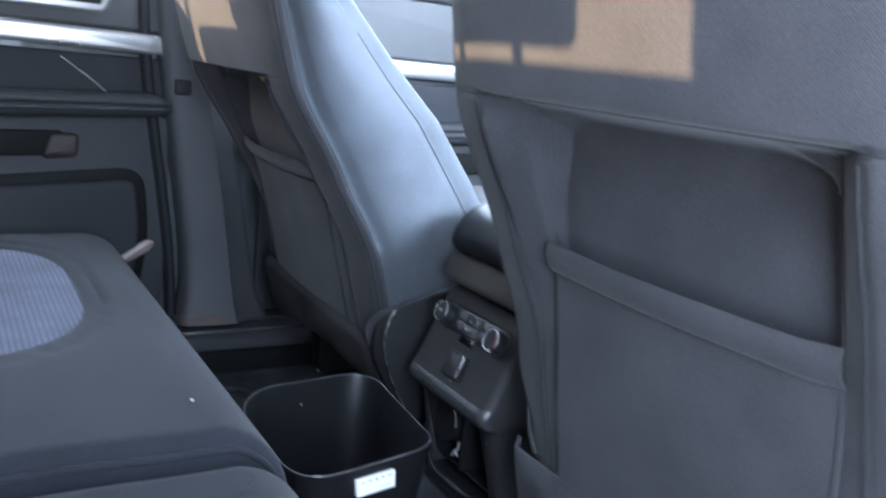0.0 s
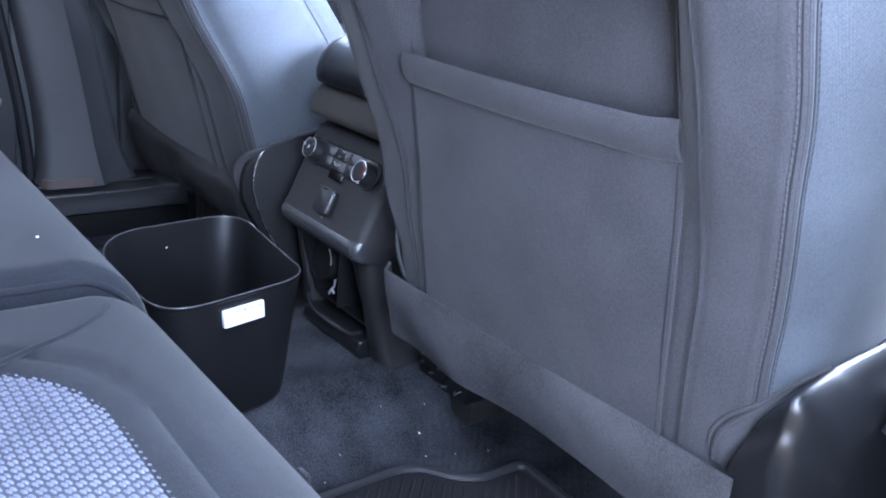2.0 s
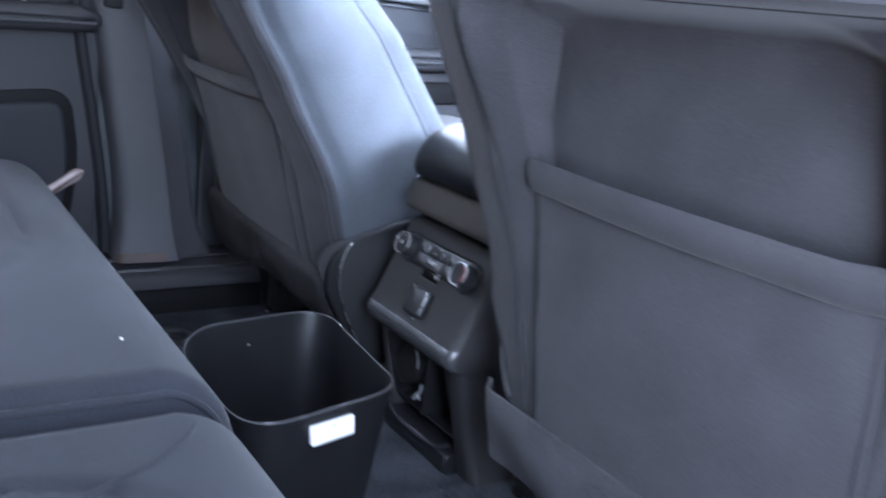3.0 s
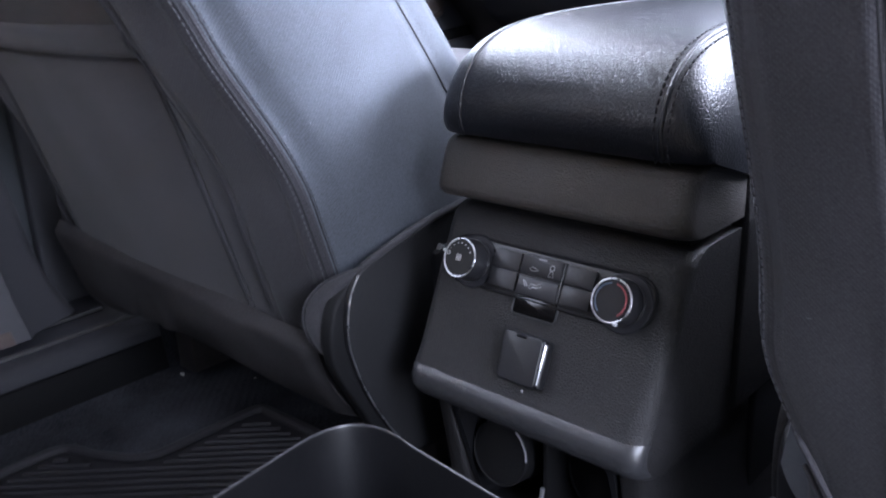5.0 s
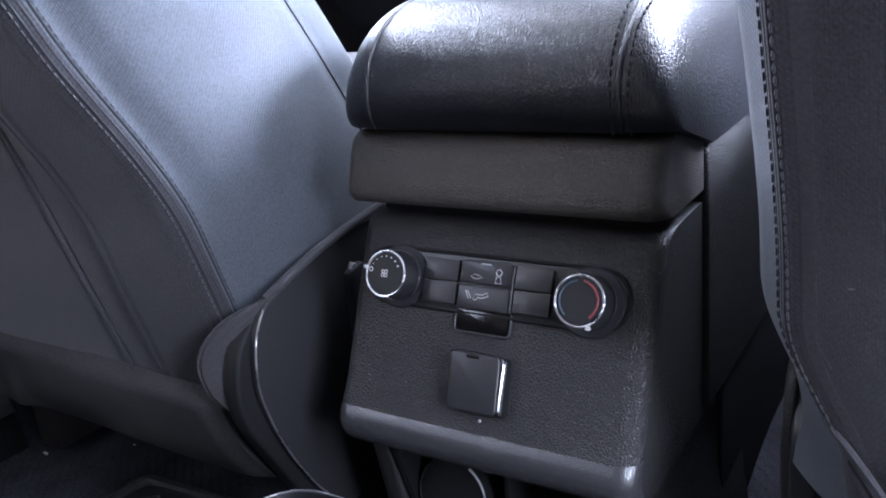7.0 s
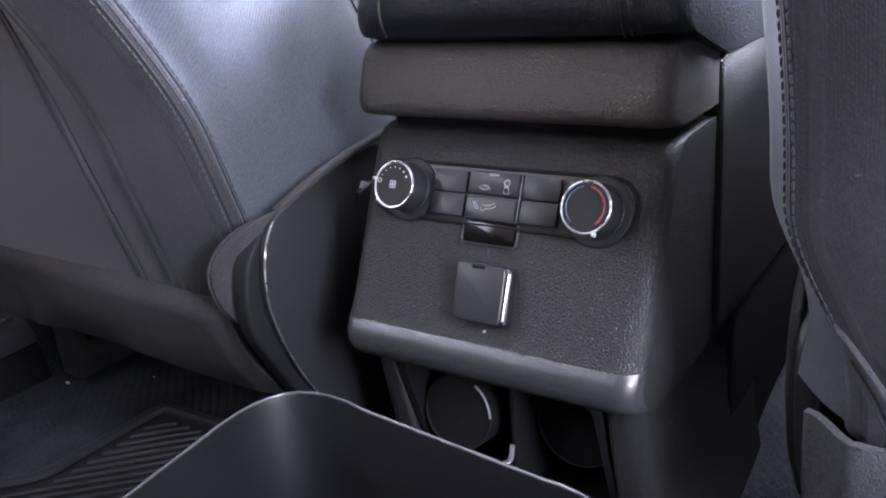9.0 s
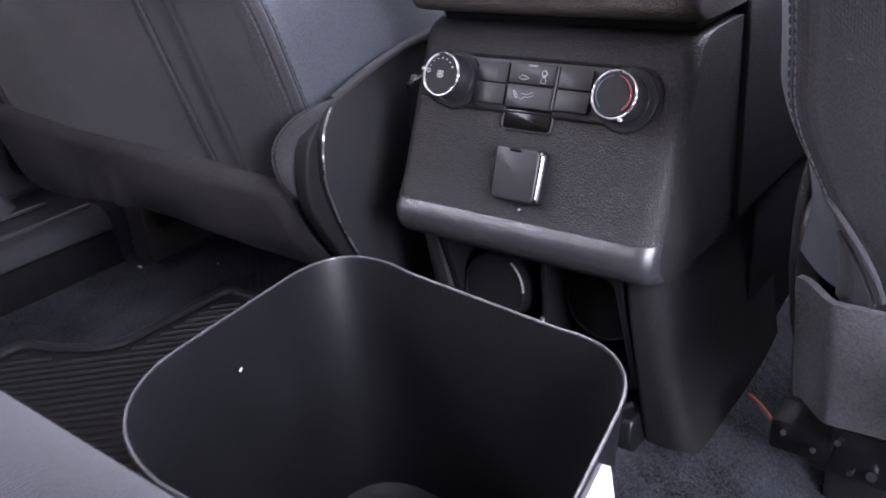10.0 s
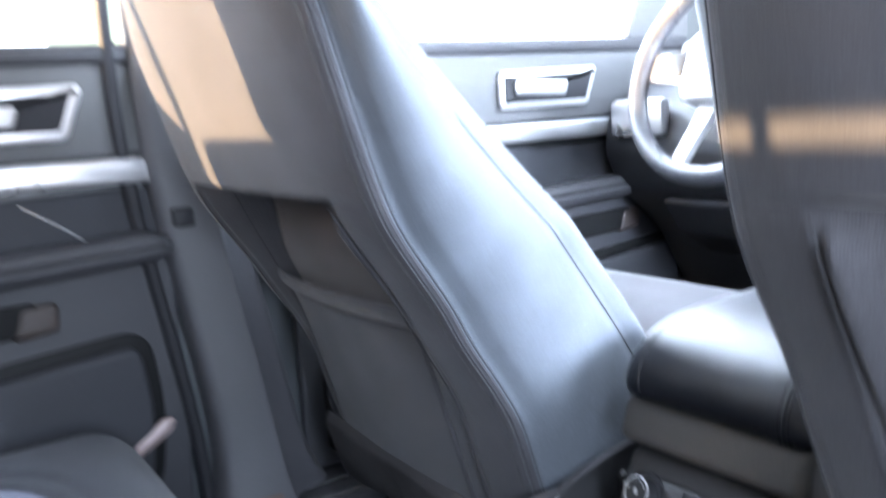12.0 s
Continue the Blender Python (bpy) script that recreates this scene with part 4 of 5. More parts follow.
        rings.append([(side * p.x, p.y + oy, p.z) for p in rear_line + [across[k][n] for k in range(8, 11)]])
    so = part("outer_shield", loft(rings), M_SMOOTH, top, "glossy black plastic outer seat shield")
    part("recline_lever", prism(round_poly([(1.03, 0.475), (1.12, 0.485), (1.15, 0.515), (1.06, 0.512)], 0.01), *sorted((side * 0.742, side * 0.756)), YZ, 0.004), M_SATIN, so)

    # tracks on the floor
    for lx in (-0.232, 0.232):
        x = cx + lx * side
        zf = floor_z(x, 1.25)
        tr = part("seat_track", rbox((x, 1.31, 0.5 * (zf + 0.30)), (0.042, 0.44, 0.30 - zf + 0.005), 0.004), M_STEEL, top, "dark greasy steel seat track")
        part("track_cap", rbox((x, 1.088 if side > 0 else 1.125, 0.247), (0.060, 0.040, 0.042), 0.006), M_SMOOTH, tr)
        part("bolt", cyl((x - 0.018 * side, 1.066 if side > 0 else 1.103, 0.262), 0.0045, 0.0045, 0.006, (0, -1, 0.3), 10), M_CHROME, tr)
        part("bolt", cyl((x + 0.014 * side, 1.066 if side > 0 else 1.103, 0.240), 0.0035, 0.0035, 0.006, (0, -1, 0.3), 10), M_CHROME, tr)
    if side > 0:
        part("connector", rbox((0.178, 1.068, 0.258), (0.040, 0.030, 0.026), 0.004), M_SHIELD, top, "black plug at the end of the seat track")
        part("wire", tube(smooth_line([(0.136, 1.075, 0.268), (0.146, 1.066, 0.270), (0.160, 1.056, 0.266)], 4), 0.0016, 6), mat("orange wire", (0.22, 0.06, 0.03), 0.5), top, "thin orange wire")
        for bx, by, bz in ((0.170, 1.050, 0.2655), (0.190, 1.050, 0.2590), (0.2045, 1.050, 0.2710), (0.214, 1.050, 0.2500)):
            part("screw", cyl((bx, by, bz), 0.0026, 0.0022, 0.010, (0, -1, 0.4), 9), M_CHROME, top)
    part("cross_member", rbox((cx, 1.30, 0.295), (0.44, 0.05, 0.03), 0.006), M_STEEL, top)

    # headrest on two posts
    for lx in (-0.06, 0.06):
        part("headrest_post", tube([T(lx, yr(1.06) + 0.04, 1.06), T(lx, yr(1.14) + 0.06, 1.17)], 0.006, 10), M_CHROME, top)
    lp = []
    for i in range(13):
        t = -1 + 2 * i / 12
        k = (1 - abs(t) ** 3.0) ** (1 / 3.0) * 0.92 + 0.08
        z = 1.225 + 0.085 * t
        lp.append([T(0.135 * k * math.cos(a) * (1 if abs(math.cos(a)) < 0.8 else 0.97), 0.790 + 0.052 * k * math.sin(a), z) for a in [2 * math.pi * j / 28 for j in range(28)]])
    part("headrest", loft(lp), M_FABRIC, top)
    return top


def smooth_line(pts, n):
    """Catmull-Rom points through a line."""
    pts = [Vector(p) for p in pts]
    out = []
    for i in range(len(pts) - 1):
        p0, p1, p2, p3 = pts[max(i - 1, 0)], pts[i], pts[i + 1], pts[min(i + 2, len(pts) - 1)]
        for j in range(n):
            t = j / n
            out.append(0.5 * ((2 * p1) + (p2 - p0) * t + (2 * p0 - 5 * p1 + 4 * p2 - p3) * t * t + (3 * p1 - p0 - 3 * p2 + p3) * t ** 3))
    out.append(pts[-1])
    return out


def flat_uv(ob, uvs):
    """Cloth coordinates in metres for each vertex."""
    lay = ob.data.uv_layers.new(name="cloth")
    idx = np.empty(len(ob.data.loops), dtype=np.int32)
    ob.data.loops.foreach_get("vertex_index", idx)
    lay.data.foreach_set("uv", np.asarray(uvs, dtype=np.float32)[idx].ravel())


def section_us(z):
    """Cloth coordinate across the back for each point of back_section."""
    wi, wo = half(z, -1), half(z, 1)
    us = [-(wi - 0.012) + (wi + wo - 0.024) * i / 170 for i in range(171)]
    out, inn = bolster(z, 1), bolster(z, -1)
    us += [wo + p[1] for p in out[1:]]
    us += [wo + 0.25] * 19
    us += [-(wi + p[1]) for p in reversed(inn[1:])]
    return us


def side_mat_split(ob, T):
    """The bolsters and the front are of the smoother side cloth."""
    me = ob.data
    me.materials.append(M_SIDE)
    n = 171 + 34 + 19 + 34
    for p in me.polygons:
        if len(p.vertices) == 4 and 174 <= min(v % n for v in p.vertices) and max(v % n for v in p.vertices) <= n - 4:
            p.material_index = 1


front_seat(1, "charcoal cloth front passenger seat with map pocket and felt valance")
front_seat(-1, "charcoal cloth driver seat reclined further, with map pocket")


# ---- centre console ----
PANEL_N = Vector((0, -0.908, 0.418)).normalized()
PANEL_UP = Vector((0, 0.418, 0.908)).normalized()


def on_panel(x, s, h=0.0):
    """A point of the slanted rear panel: x across, s metres up its slope from its lower edge, h proud of it."""
    return Vector((x, 0.9795, 0.4255)) + PANEL_UP * s + PANEL_N * h


def PN(u, v, w):
    return tuple(on_panel(u, v, w))


def icon(top, pts, r=0.00042, closed=False, m=None, h=0.0):
    return part("symbol", tube([on_panel(p[0], p[1], h) for p in pts], r, 5, closed), m or M_WHITE, top)


def knob(top, x, s, print_fan):
    k = part("knob", cyl(on_panel(x, s, 0.010), 0.0160, 0.0146, 0.020, PANEL_N, 40, 0.0015), M_SATIN, top, "black rotary knob with a bright ring")
    part("socket", cyl(on_panel(x, s, 0.001), 0.0210, 0.0200, 0.004, PANEL_N, 40, 0.001), M_DARK, k)
    part("chrome_ring", torus(on_panel(x, s, 0.0198), PANEL_N, 0.0143, 0.0008, 48, 8), M_RING, k)
    part("grip_ring", torus(on_panel(x, s, 0.006), PANEL_N, 0.0162, 0.0006, 48, 8), M_SATIN, k)
    part("dial_face", cyl(on_panel(x, s, 0.0202), 0.0134, 0.0131, 0.0008, PANEL_N, 40), M_DIAL, k)
    a = radians(250 if not print_fan else 170)
    part("pointer", prism(rrect(x + 0.0158 * math.cos(a if print_fan else radians(-65)), s + 0.0158 * math.sin(a if print_fan else radians(-65)), 0.0012, 0.0011, 0.0005, 2), 0.0180, 0.021, PN, 0.0004, 2), M_WHITE, k)
    H0 = 0.0211
    if print_fan:
        for q in range(4):
            a = radians(45 + 90 * q)
            icon(k, [(x + 0.0016 * math.cos(a) + 0.0010 * math.cos(b), s + 0.0016 * math.sin(a) + 0.0010 * math.sin(b)) for b in [2 * math.pi * i / 12 for i in range(12)]], 0.00032, True, h=H0)
        for i in range(7):
            a = radians(150 - 20 * i)
            part("symbol", cyl(on_panel(x + 0.0108 * math.cos(a), s + 0.0108 * math.sin(a), H0), 0.0003 + 0.00006 * i, 0.0003 + 0.00006 * i, 0.0004, PANEL_N, 8), M_WHITE, k)
        icon(k, [(x - 0.0105 + 0.0013 * math.cos(b), s + 0.0018 + 0.0013 * math.sin(b)) for b in [2 * math.pi * i / 12 for i in range(12)]], 0.0003, True, h=H0)
    else:
        icon(k, [(x + 0.0112 * math.cos(b), s + 0.0112 * math.sin(b)) for b in [radians(100 + 130 * i / 16) for i in range(17)]], 0.0006, False, M_BLUE, H0)
        icon(k, [(x + 0.0112 * math.cos(b), s + 0.0112 * math.sin(b)) for b in [radians(80 - 130 * i / 16) for i in range(17)]], 0.0007, False, M_RED, H0)


def stack(levels, n):
    """A solid of level slices (z, rear y, left x, right x, left and right corner radius, front y), the two rear corners rounded."""
    loops = []
    for z, y, xl, xr, rl, rr, y1 in levels:
        lp = [(xl, y1, z)]
        lp += [(xl + rl - rl * math.cos(math.pi / 2 * i / n), y + rl - rl * math.sin(math.pi / 2 * i / n), z) for i in range(n + 1)]
        m = 14
        lp += [(xl + rl + (xr - rr - xl - rl) * i / m, y, z) for i in range(1, m)]
        lp += [(xr - rr + rr * math.sin(math.pi / 2 * i / n), y + rr - rr * math.cos(math.pi / 2 * i / n), z) for i in range(n + 1)]
        loops.append(lp + [(xr, y1, z)])
    return loft(loops)


LID_X0, LID_X1 = -0.1030, 0.1130


def smooth_line2(pts, n):
    return [(p.x, p.y) for p in smooth_line([(a, b, 0) for a, b in pts], n)]


# the lid's outline from its lower rear edge over the top to the front
LID_LINE = smooth_line2([(1.0225, 0.5935), (1.0175, 0.6060), (1.0185, 0.6220), (1.0260, 0.6390), (1.0420, 0.6545), (1.0680, 0.6655), (1.1100, 0.6720), (1.2000, 0.6745), (1.3000, 0.6730), (1.3550, 0.6640), (1.3800, 0.6400), (1.3850, 0.5935)], 5)


def lid_foot(y):
    """The height of the lid's lower edge, which drops from the rear to the side trims."""
    return 0.5935 - 0.020 * min(1.0, max(0.0, (y - 1.035) / 0.062))


def lid_section(x):
    """The lid's outline at x: the padding rolls down to its lower edge at the sides, wider on one side, under a soft crown."""
    r, q, c = (0.034, 2.3, 0.004) if x > 0 else (0.024, 2.6, 0.004)
    e = min(1.0, max(0.0, x - (LID_X1 - r), (LID_X0 + r) - x) / r)
    k = max(0.1, max(0.0, 1.0 - e ** q) ** (1 / q))
    out = []
    for y, z in LID_LINE:
        yy = y + (0.022 if y < 1.2 else -0.022) * (1 - k)
        f = lid_foot(yy)
        out.append((yy, max(f, (z - c * (x / 0.11) ** 2 - f) * k + f)))
    return out + [(1.376, 0.5730), (1.097, 0.5730)]


def lid_sections():
    a = [LID_X0 + 0.024 * (1 - math.cos(math.pi / 2 * i / 12)) for i in range(13)]
    b = [LID_X1 - 0.034 * (1 - math.cos(math.pi / 2 * i / 14)) for i in range(15)]
    m = [a[-1] + (b[-1] - a[-1]) * i / 12 for i in range(1, 12)]
    return [[(x, y, z) for y, z in lid_section(x)] for x in a + m + b[::-1]]


def lid_line(x, out):
    """A line over the padding at x, proud of it by out."""
    p = [Vector((x, y, z)) for y, z in lid_section(x)]
    return [p[i] + Vector((0, -(p[i + 1] - p[i - 1]).normalized().z, (p[i + 1] - p[i - 1]).normalized().y)) * out for i in range(1, 40)]


def console():
    top = thing("centre_console", "black centre console with leather armrest and rear climate controls", "console", (0, 1.2, 0.22))
    # slanted panel over a rolled ledge, its upper edge curling in under the band
    face = [(0.3870, 0.9960), (0.3892, 0.9855), (0.3935, 0.9775), (0.3990, 0.9722), (0.4050, 0.9697), (0.4110, 0.9700), (0.4160, 0.9722), (0.4200, 0.9750), (0.4245, 0.9781)]
    face += [(z, 0.9795 + (z - 0.4255) * 0.418 / 0.908) for z in (0.4320, 0.4600, 0.4900, 0.5100, 0.5220)]
    face += [(0.5285, 1.0280), (0.5325, 1.0330), (0.5345, 1.0400), (0.5350, 1.0500)]
    panel = part("rear_panel", stack([(z, y, -0.1005, 0.1055, 0.0120, 0.0130, 1.0995) for z, y in face], 8), M_PLASTIC, top, "grained rear panel with a rolled lower ledge")
    # ledge faces get the base with the highlight worked in
    panel.data.materials.append(M_LEDGE)
    for p in panel.data.polygons:
        if 0.3930 < p.center.z < 0.4185 and p.center.y < 1.0:
            p.material_index = 1
    # flared legs either side of the cubby
    leg = [(0.3868, 0.9935, 0.0), (0.3600, 0.9985, 0.0005), (0.3200, 1.0070, 0.0025), (0.2800, 1.0160, 0.0065), (0.2500, 1.0230, 0.0110), (0.2300, 1.0290, 0.0150), (0.2150, 1.0330, 0.0190)]
    for s in (-1, 1):
        lv = [(z, y, 0.0765, 0.0985 + 0.003 * s + fl, 0.004, 0.0150, 1.21) for z, y, fl in leg] if s > 0 else [(z, y, -0.0985 - fl, -0.0765, 0.0150, 0.004, 1.21) for z, y, fl in leg]
        part("cheek", stack(lv, 6), M_PLASTIC, top)
    part("cubby_back", rbox((0, 1.13, 0.32), (0.152, 0.02, 0.14), 0.002), M_SHIELD, top)
    part("cubby_roof", rbox((0, 1.07, 0.386), (0.152, 0.13, 0.010), 0.002), M_DARK, top)
    lip = round_poly([(1.004, 0.246), (1.009, 0.261), (1.018, 0.263), (1.13, 0.254), (1.13, 0.215), (1.022, 0.215)], 0.005)
    part("cubby_floor", prism(lip, -0.0763, 0.0763, YZ, 0.003), M_SMOOTH, top)
    part("tray_edge", tube(smooth_line([(-0.0745, 1.0120, 0.276), (-0.050, 1.0050, 0.2655), (0.0, 1.0025, 0.2630), (0.050, 1.0050, 0.2655), (0.0745, 1.0120, 0.276)], 6), 0.0022, 8), M_SATIN, top, "worn front edge of the tray")
    # the open face of the cubby: inner frame, divider and two round lids
    fr = [rrect(0, 0.333, 0.074, 0.055, 0.010, 5), rrect(0, 0.333, 0.069, 0.050, 0.008, 5)]
    part("cubby_frame", loft([[(p.x, 1.012 - (p.y - 0.333) * 0.30, p.y) for p in fr[0]], [(p.x, 1.008 - (p.y - 0.333) * 0.30, p.y) for p in fr[0]],
                              [(p.x, 1.008 - (p.y - 0.333) * 0.30, p.y) for p in fr[1]], [(p.x, 1.060 - (p.y - 0.333) * 0.1, p.y) for p in fr[1]]], caps=False), M_SMOOTH, top)
    for x, y, z, r in ((-0.041, 1.040, 0.3360, 0.0272), (0.036, 1.072, 0.3320, 0.0330)):
        cup = part("round_flap", cyl((x, y, z), r, r, 0.058, (0, -1, 0.18), 40, 0.003), M_SHIELD, top, "glossy black round flap in the cubby")
        part("rim", torus((x, y - 0.0285, z + 0.0051), (0, -1, 0.18), r - 0.0012, 0.0010, 48, 6), M_SHIELD, cup)
        if x < 0:
            # silver arc put where the flap's rim glints
            part("glint_edge", torus((x, y - 0.0290, z + 0.0052), (0, -1, 0.18), r - 0.0006, 0.0009, 14, 6, radians(5), radians(58)), M_SILVER, cup, "silver arc for the glint on the flap")
    part("divider", rbox((0.001, 1.050, 0.332), (0.005, 0.070, 0.10), 0.002), M_SHIELD, top)
    clip = [tube(smooth_line(p, 4), 0.0018, 8) for p in ([(-0.0115, 1.009, 0.301), (-0.0055, 1.010, 0.311), (0.0005, 1.010, 0.317), (0.0025, 1.010, 0.328)], [(-0.0055, 1.010, 0.311), (0.0035, 1.008, 0.3075)])]
    part("latch", join(*clip), M_SILVER, top, "small bright metal clip")
    part("screw", cyl((-0.016, 1.003, 0.379), 0.0022, 0.0022, 0.003, (0, -1, 0.1), 12), M_CHROME, top)

    # band between the panel and the lid
    band = [(0.5430, 1.0400), (0.5435, 1.0270), (0.5460, 1.0195), (0.5500, 1.0158), (0.5545, 1.0150), (0.5620, 1.0172), (0.5720, 1.0210), (0.5800, 1.0242), (0.5850, 1.0275), (0.5880, 1.0330), (0.5888, 1.0420)]
    part("band", stack([(z, y, -0.1030, 0.1065, 0.0090, 0.0140, 1.0995) for z, y in band], 8), M_BAND, top, "grained filler band")
    part("neck", rbox((0.0015, 1.14, 0.5475), (0.190, 0.19, 0.088), 0.002), M_SHIELD, top)
    # side trims ahead of the panel, and the tunnel body
    trim = [(0.3925, 1.104), (0.3960, 1.102), (0.4500, 1.102), (0.5500, 1.102), (0.5670, 1.102), (0.5710, 1.106)]
    part("side_trim", stack([(z, y, -0.1045, 0.1085, 0.004, 0.004, 1.40) for z, y in trim], 4), M_PLASTIC, top, "smooth side trim of the console box")
    body = round_poly([(1.145, 0.225), (1.145, 0.392), (1.40, 0.392), (1.40, 0.570), (1.50, 0.570), (1.62, 0.54), (1.75, 0.56), (1.75, 0.225)], 0.012)
    part("tunnel_body", prism(body, -0.102, 0.106, YZ, 0.006, 4), M_DARK, top)
    # armrest lid
    part("armrest_lid", loft(lid_sections()), M_LEATHER, top, "padded black leather armrest lid")
    for dx in (-0.0048, 0.0048):
        part("stitching", stitches(lid_line(0.0855 + dx, 0.0001), 0.0055, 0.0034, 0.0010), M_SEAM, top)
    for x in (0.0855, -0.0765):
        part("welt", tube(lid_line(x, -0.0006), 0.0018, 8), M_LEATHER, top)

    # climate controls
    c = 0.0818
    half_h = 0.0148
    pill = rrect(0.0015, c, 0.089, half_h + 0.0028, 0.0165, 6)
    bez = part("control_bezel", prism(pill, -0.003, 0.0016, PN, 0.0012), M_SMOOTH, top, "recessed control bezel")
    part("bezel_rim", tube([on_panel(p.x, p.y, 0.0012) for p in pill], 0.0013, 6, True), M_SHIELD, bez)
    knob(top, -0.0618, c - 0.0004, True)
    knob(top, 0.0685, c - 0.0018, False)
    for x0, x1 in ((-0.043, -0.0185), (0.0205, 0.0445)):
        for y0, y1 in ((c + 0.0008, c + 0.0135), (c - 0.0135, c - 0.0008)):
            part("blank_button", prism(rrect((x0 + x1) / 2, (y0 + y1) / 2, (x1 - x0) / 2, (y1 - y0) / 2 + 0.0004, 0.001, 2), 0.0012, 0.0045, PN, 0.0005, 2), M_SATIN, top)
    for y0, y1 in ((c + 0.0008, c + 0.0145), (c - 0.0150, c - 0.0008)):
        part("mode_button", prism(rrect(0.001, (y0 + y1) / 2, 0.0175, (y1 - y0) / 2, 0.001, 2), 0.0015, 0.0058, PN, 0.001, 2), M_SATIN, top, "black button with white airflow symbol")
    part("light_bar", prism(rrect(0.001, c + 0.0128, 0.0035, 0.0006, 0.0004, 2), 0.0056, 0.0062, PN, 0.0001, 1), M_INK, top)
    part("display_window", prism(rrect(0.001, c - 0.0215, 0.0178, 0.0066, 0.002, 4), 0.0004, 0.0022, PN, 0.0006, 2), mat("smoked window", (0.004, 0.0035, 0.0035), 0.16, var=0.05, spec=0.25), top, "smoked dark window")
    part("window_rim", tube([on_panel(p.x, p.y, 0.0014) for p in rrect(0.001, c - 0.0215, 0.0190, 0.0078, 0.003, 4)], 0.0007, 6, True), M_SATIN, top)
    part("button_edge", prism(rrect(0.0197, c, 0.0006, 0.0140, 0.0003, 2), 0.002, 0.0057, PN, 0.0002, 1), M_SATIN, top)
    h = 0.0062
    icon(top, [(-0.0085, c + 0.0048), (-0.006, c + 0.0063), (-0.0025, c + 0.0056), (-0.0005, c + 0.0045), (-0.0028, c + 0.0038), (-0.006, c + 0.0035)], 0.00036, True, h=h)
    icon(top, [(0.0105 + 0.0019 * math.cos(b), c + 0.0085 + 0.0019 * math.sin(b)) for b in [2 * math.pi * i / 10 for i in range(10)]], 0.00036, True, h=h)
    icon(top, [(0.0085, c + 0.0022), (0.0092, c + 0.0060), (0.0116, c + 0.0060), (0.0126, c + 0.0022)], 0.00036, True, h=h)
    icon(top, [(-0.0110, c - 0.0040), (-0.0092, c - 0.0045), (-0.0066, c - 0.0084), (-0.0084, c - 0.0086)], 0.00036, True, h=h)
    icon(top, [(-0.0052, c - 0.0088), (-0.0040, c - 0.0058), (0.0010, c - 0.0058), (0.0040, c - 0.0042), (0.0050, c - 0.0062), (0.0010, c - 0.0078), (-0.0020, c - 0.0076), (-0.0034, c - 0.0094)], 0.00036, True, h=h)
    # socket cover
    cov = part("socket_cover", prism(round_poly([(-0.0118, 0.0062), (0.0210, 0.0062), (0.0200, 0.0415), (-0.0142, 0.0415)], 0.0045, 4), -0.001, 0.0095, PN, 0.0015, 3), M_SATIN, top, "hinged black power socket cover")
    part("cover_slot", rbox(on_panel(0.0020, 0.0390, 0.0095), (0.0085, 0.0014, 0.0030), 0.0003, 1, Euler((radians(24.7), 0, 0)).to_matrix().to_4x4()), M_SHIELD, cov)
    part("cover_edge", prism(round_poly([(0.0185, 0.0066), (0.0242, 0.0066), (0.0240, 0.0402), (0.0180, 0.0412)], 0.0035, 4), -0.001, 0.0086, PN, 0.0026, 5), M_SMOOTH, cov, "glossy bevelled edge")
    part("cover_line", tube([on_panel(0.0222, 0.0100, 0.0080), on_panel(0.0220, 0.0372, 0.0080), on_panel(0.0205, 0.0400, 0.0082)], 0.0009, 6), M_RING, cov, "bright corner line")
    part("chip", cyl(on_panel(0.0074, 0.0014, 0.0008), 0.0011, 0.0009, 0.0010, PANEL_N, 7), M_WHITE, top)
    return top


console()

# small bright buckle tongue beside the console
bk = thing("belt_buckle", "pale metal seat belt buckle tip beside the console", "buckle", (-0.132, 1.05, 0.47))
part("tongue", prism(round_poly([(1.049, 0.482), (1.053, 0.488), (1.058, 0.484), (1.053, 0.478)], 0.0015, 2), -0.1385, -0.1345, YZ, 0.0008), M_WHITE, bk)
part("stalk", prism(round_poly([(1.046, 0.40), (1.044, 0.482), (1.064, 0.486), (1.070, 0.40)], 0.004, 2), -0.1395, -0.1335, YZ, 0.002), M_DARK, bk)

# gear selector ahead of the armrest
gs = thing("gear_selector", "bright metal gear selector ahead of the armrest", "gear lever", (-0.048, 1.5, 0.575))
part("shaft", loft([[(-0.048 + r * math.cos(a), 1.5 + r * math.sin(a), z) for a in [2 * math.pi * j / 20 for j in range(20)]] for r, z in ((0.034, 0.570), (0.030, 0.60), (0.020, 0.66), (0.017, 0.69))]), M_CHROME, gs)
part("knob", loft([[(-0.048 + r * math.cos(a), 1.5 + r * math.sin(a), z) for a in [2 * math.pi * j / 20 for j in range(20)]] for r, z in ((0.016, 0.69), (0.023, 0.70), (0.026, 0.72), (0.022, 0.742), (0.010, 0.750))]), M_LEATHER, gs, "black leather knob")


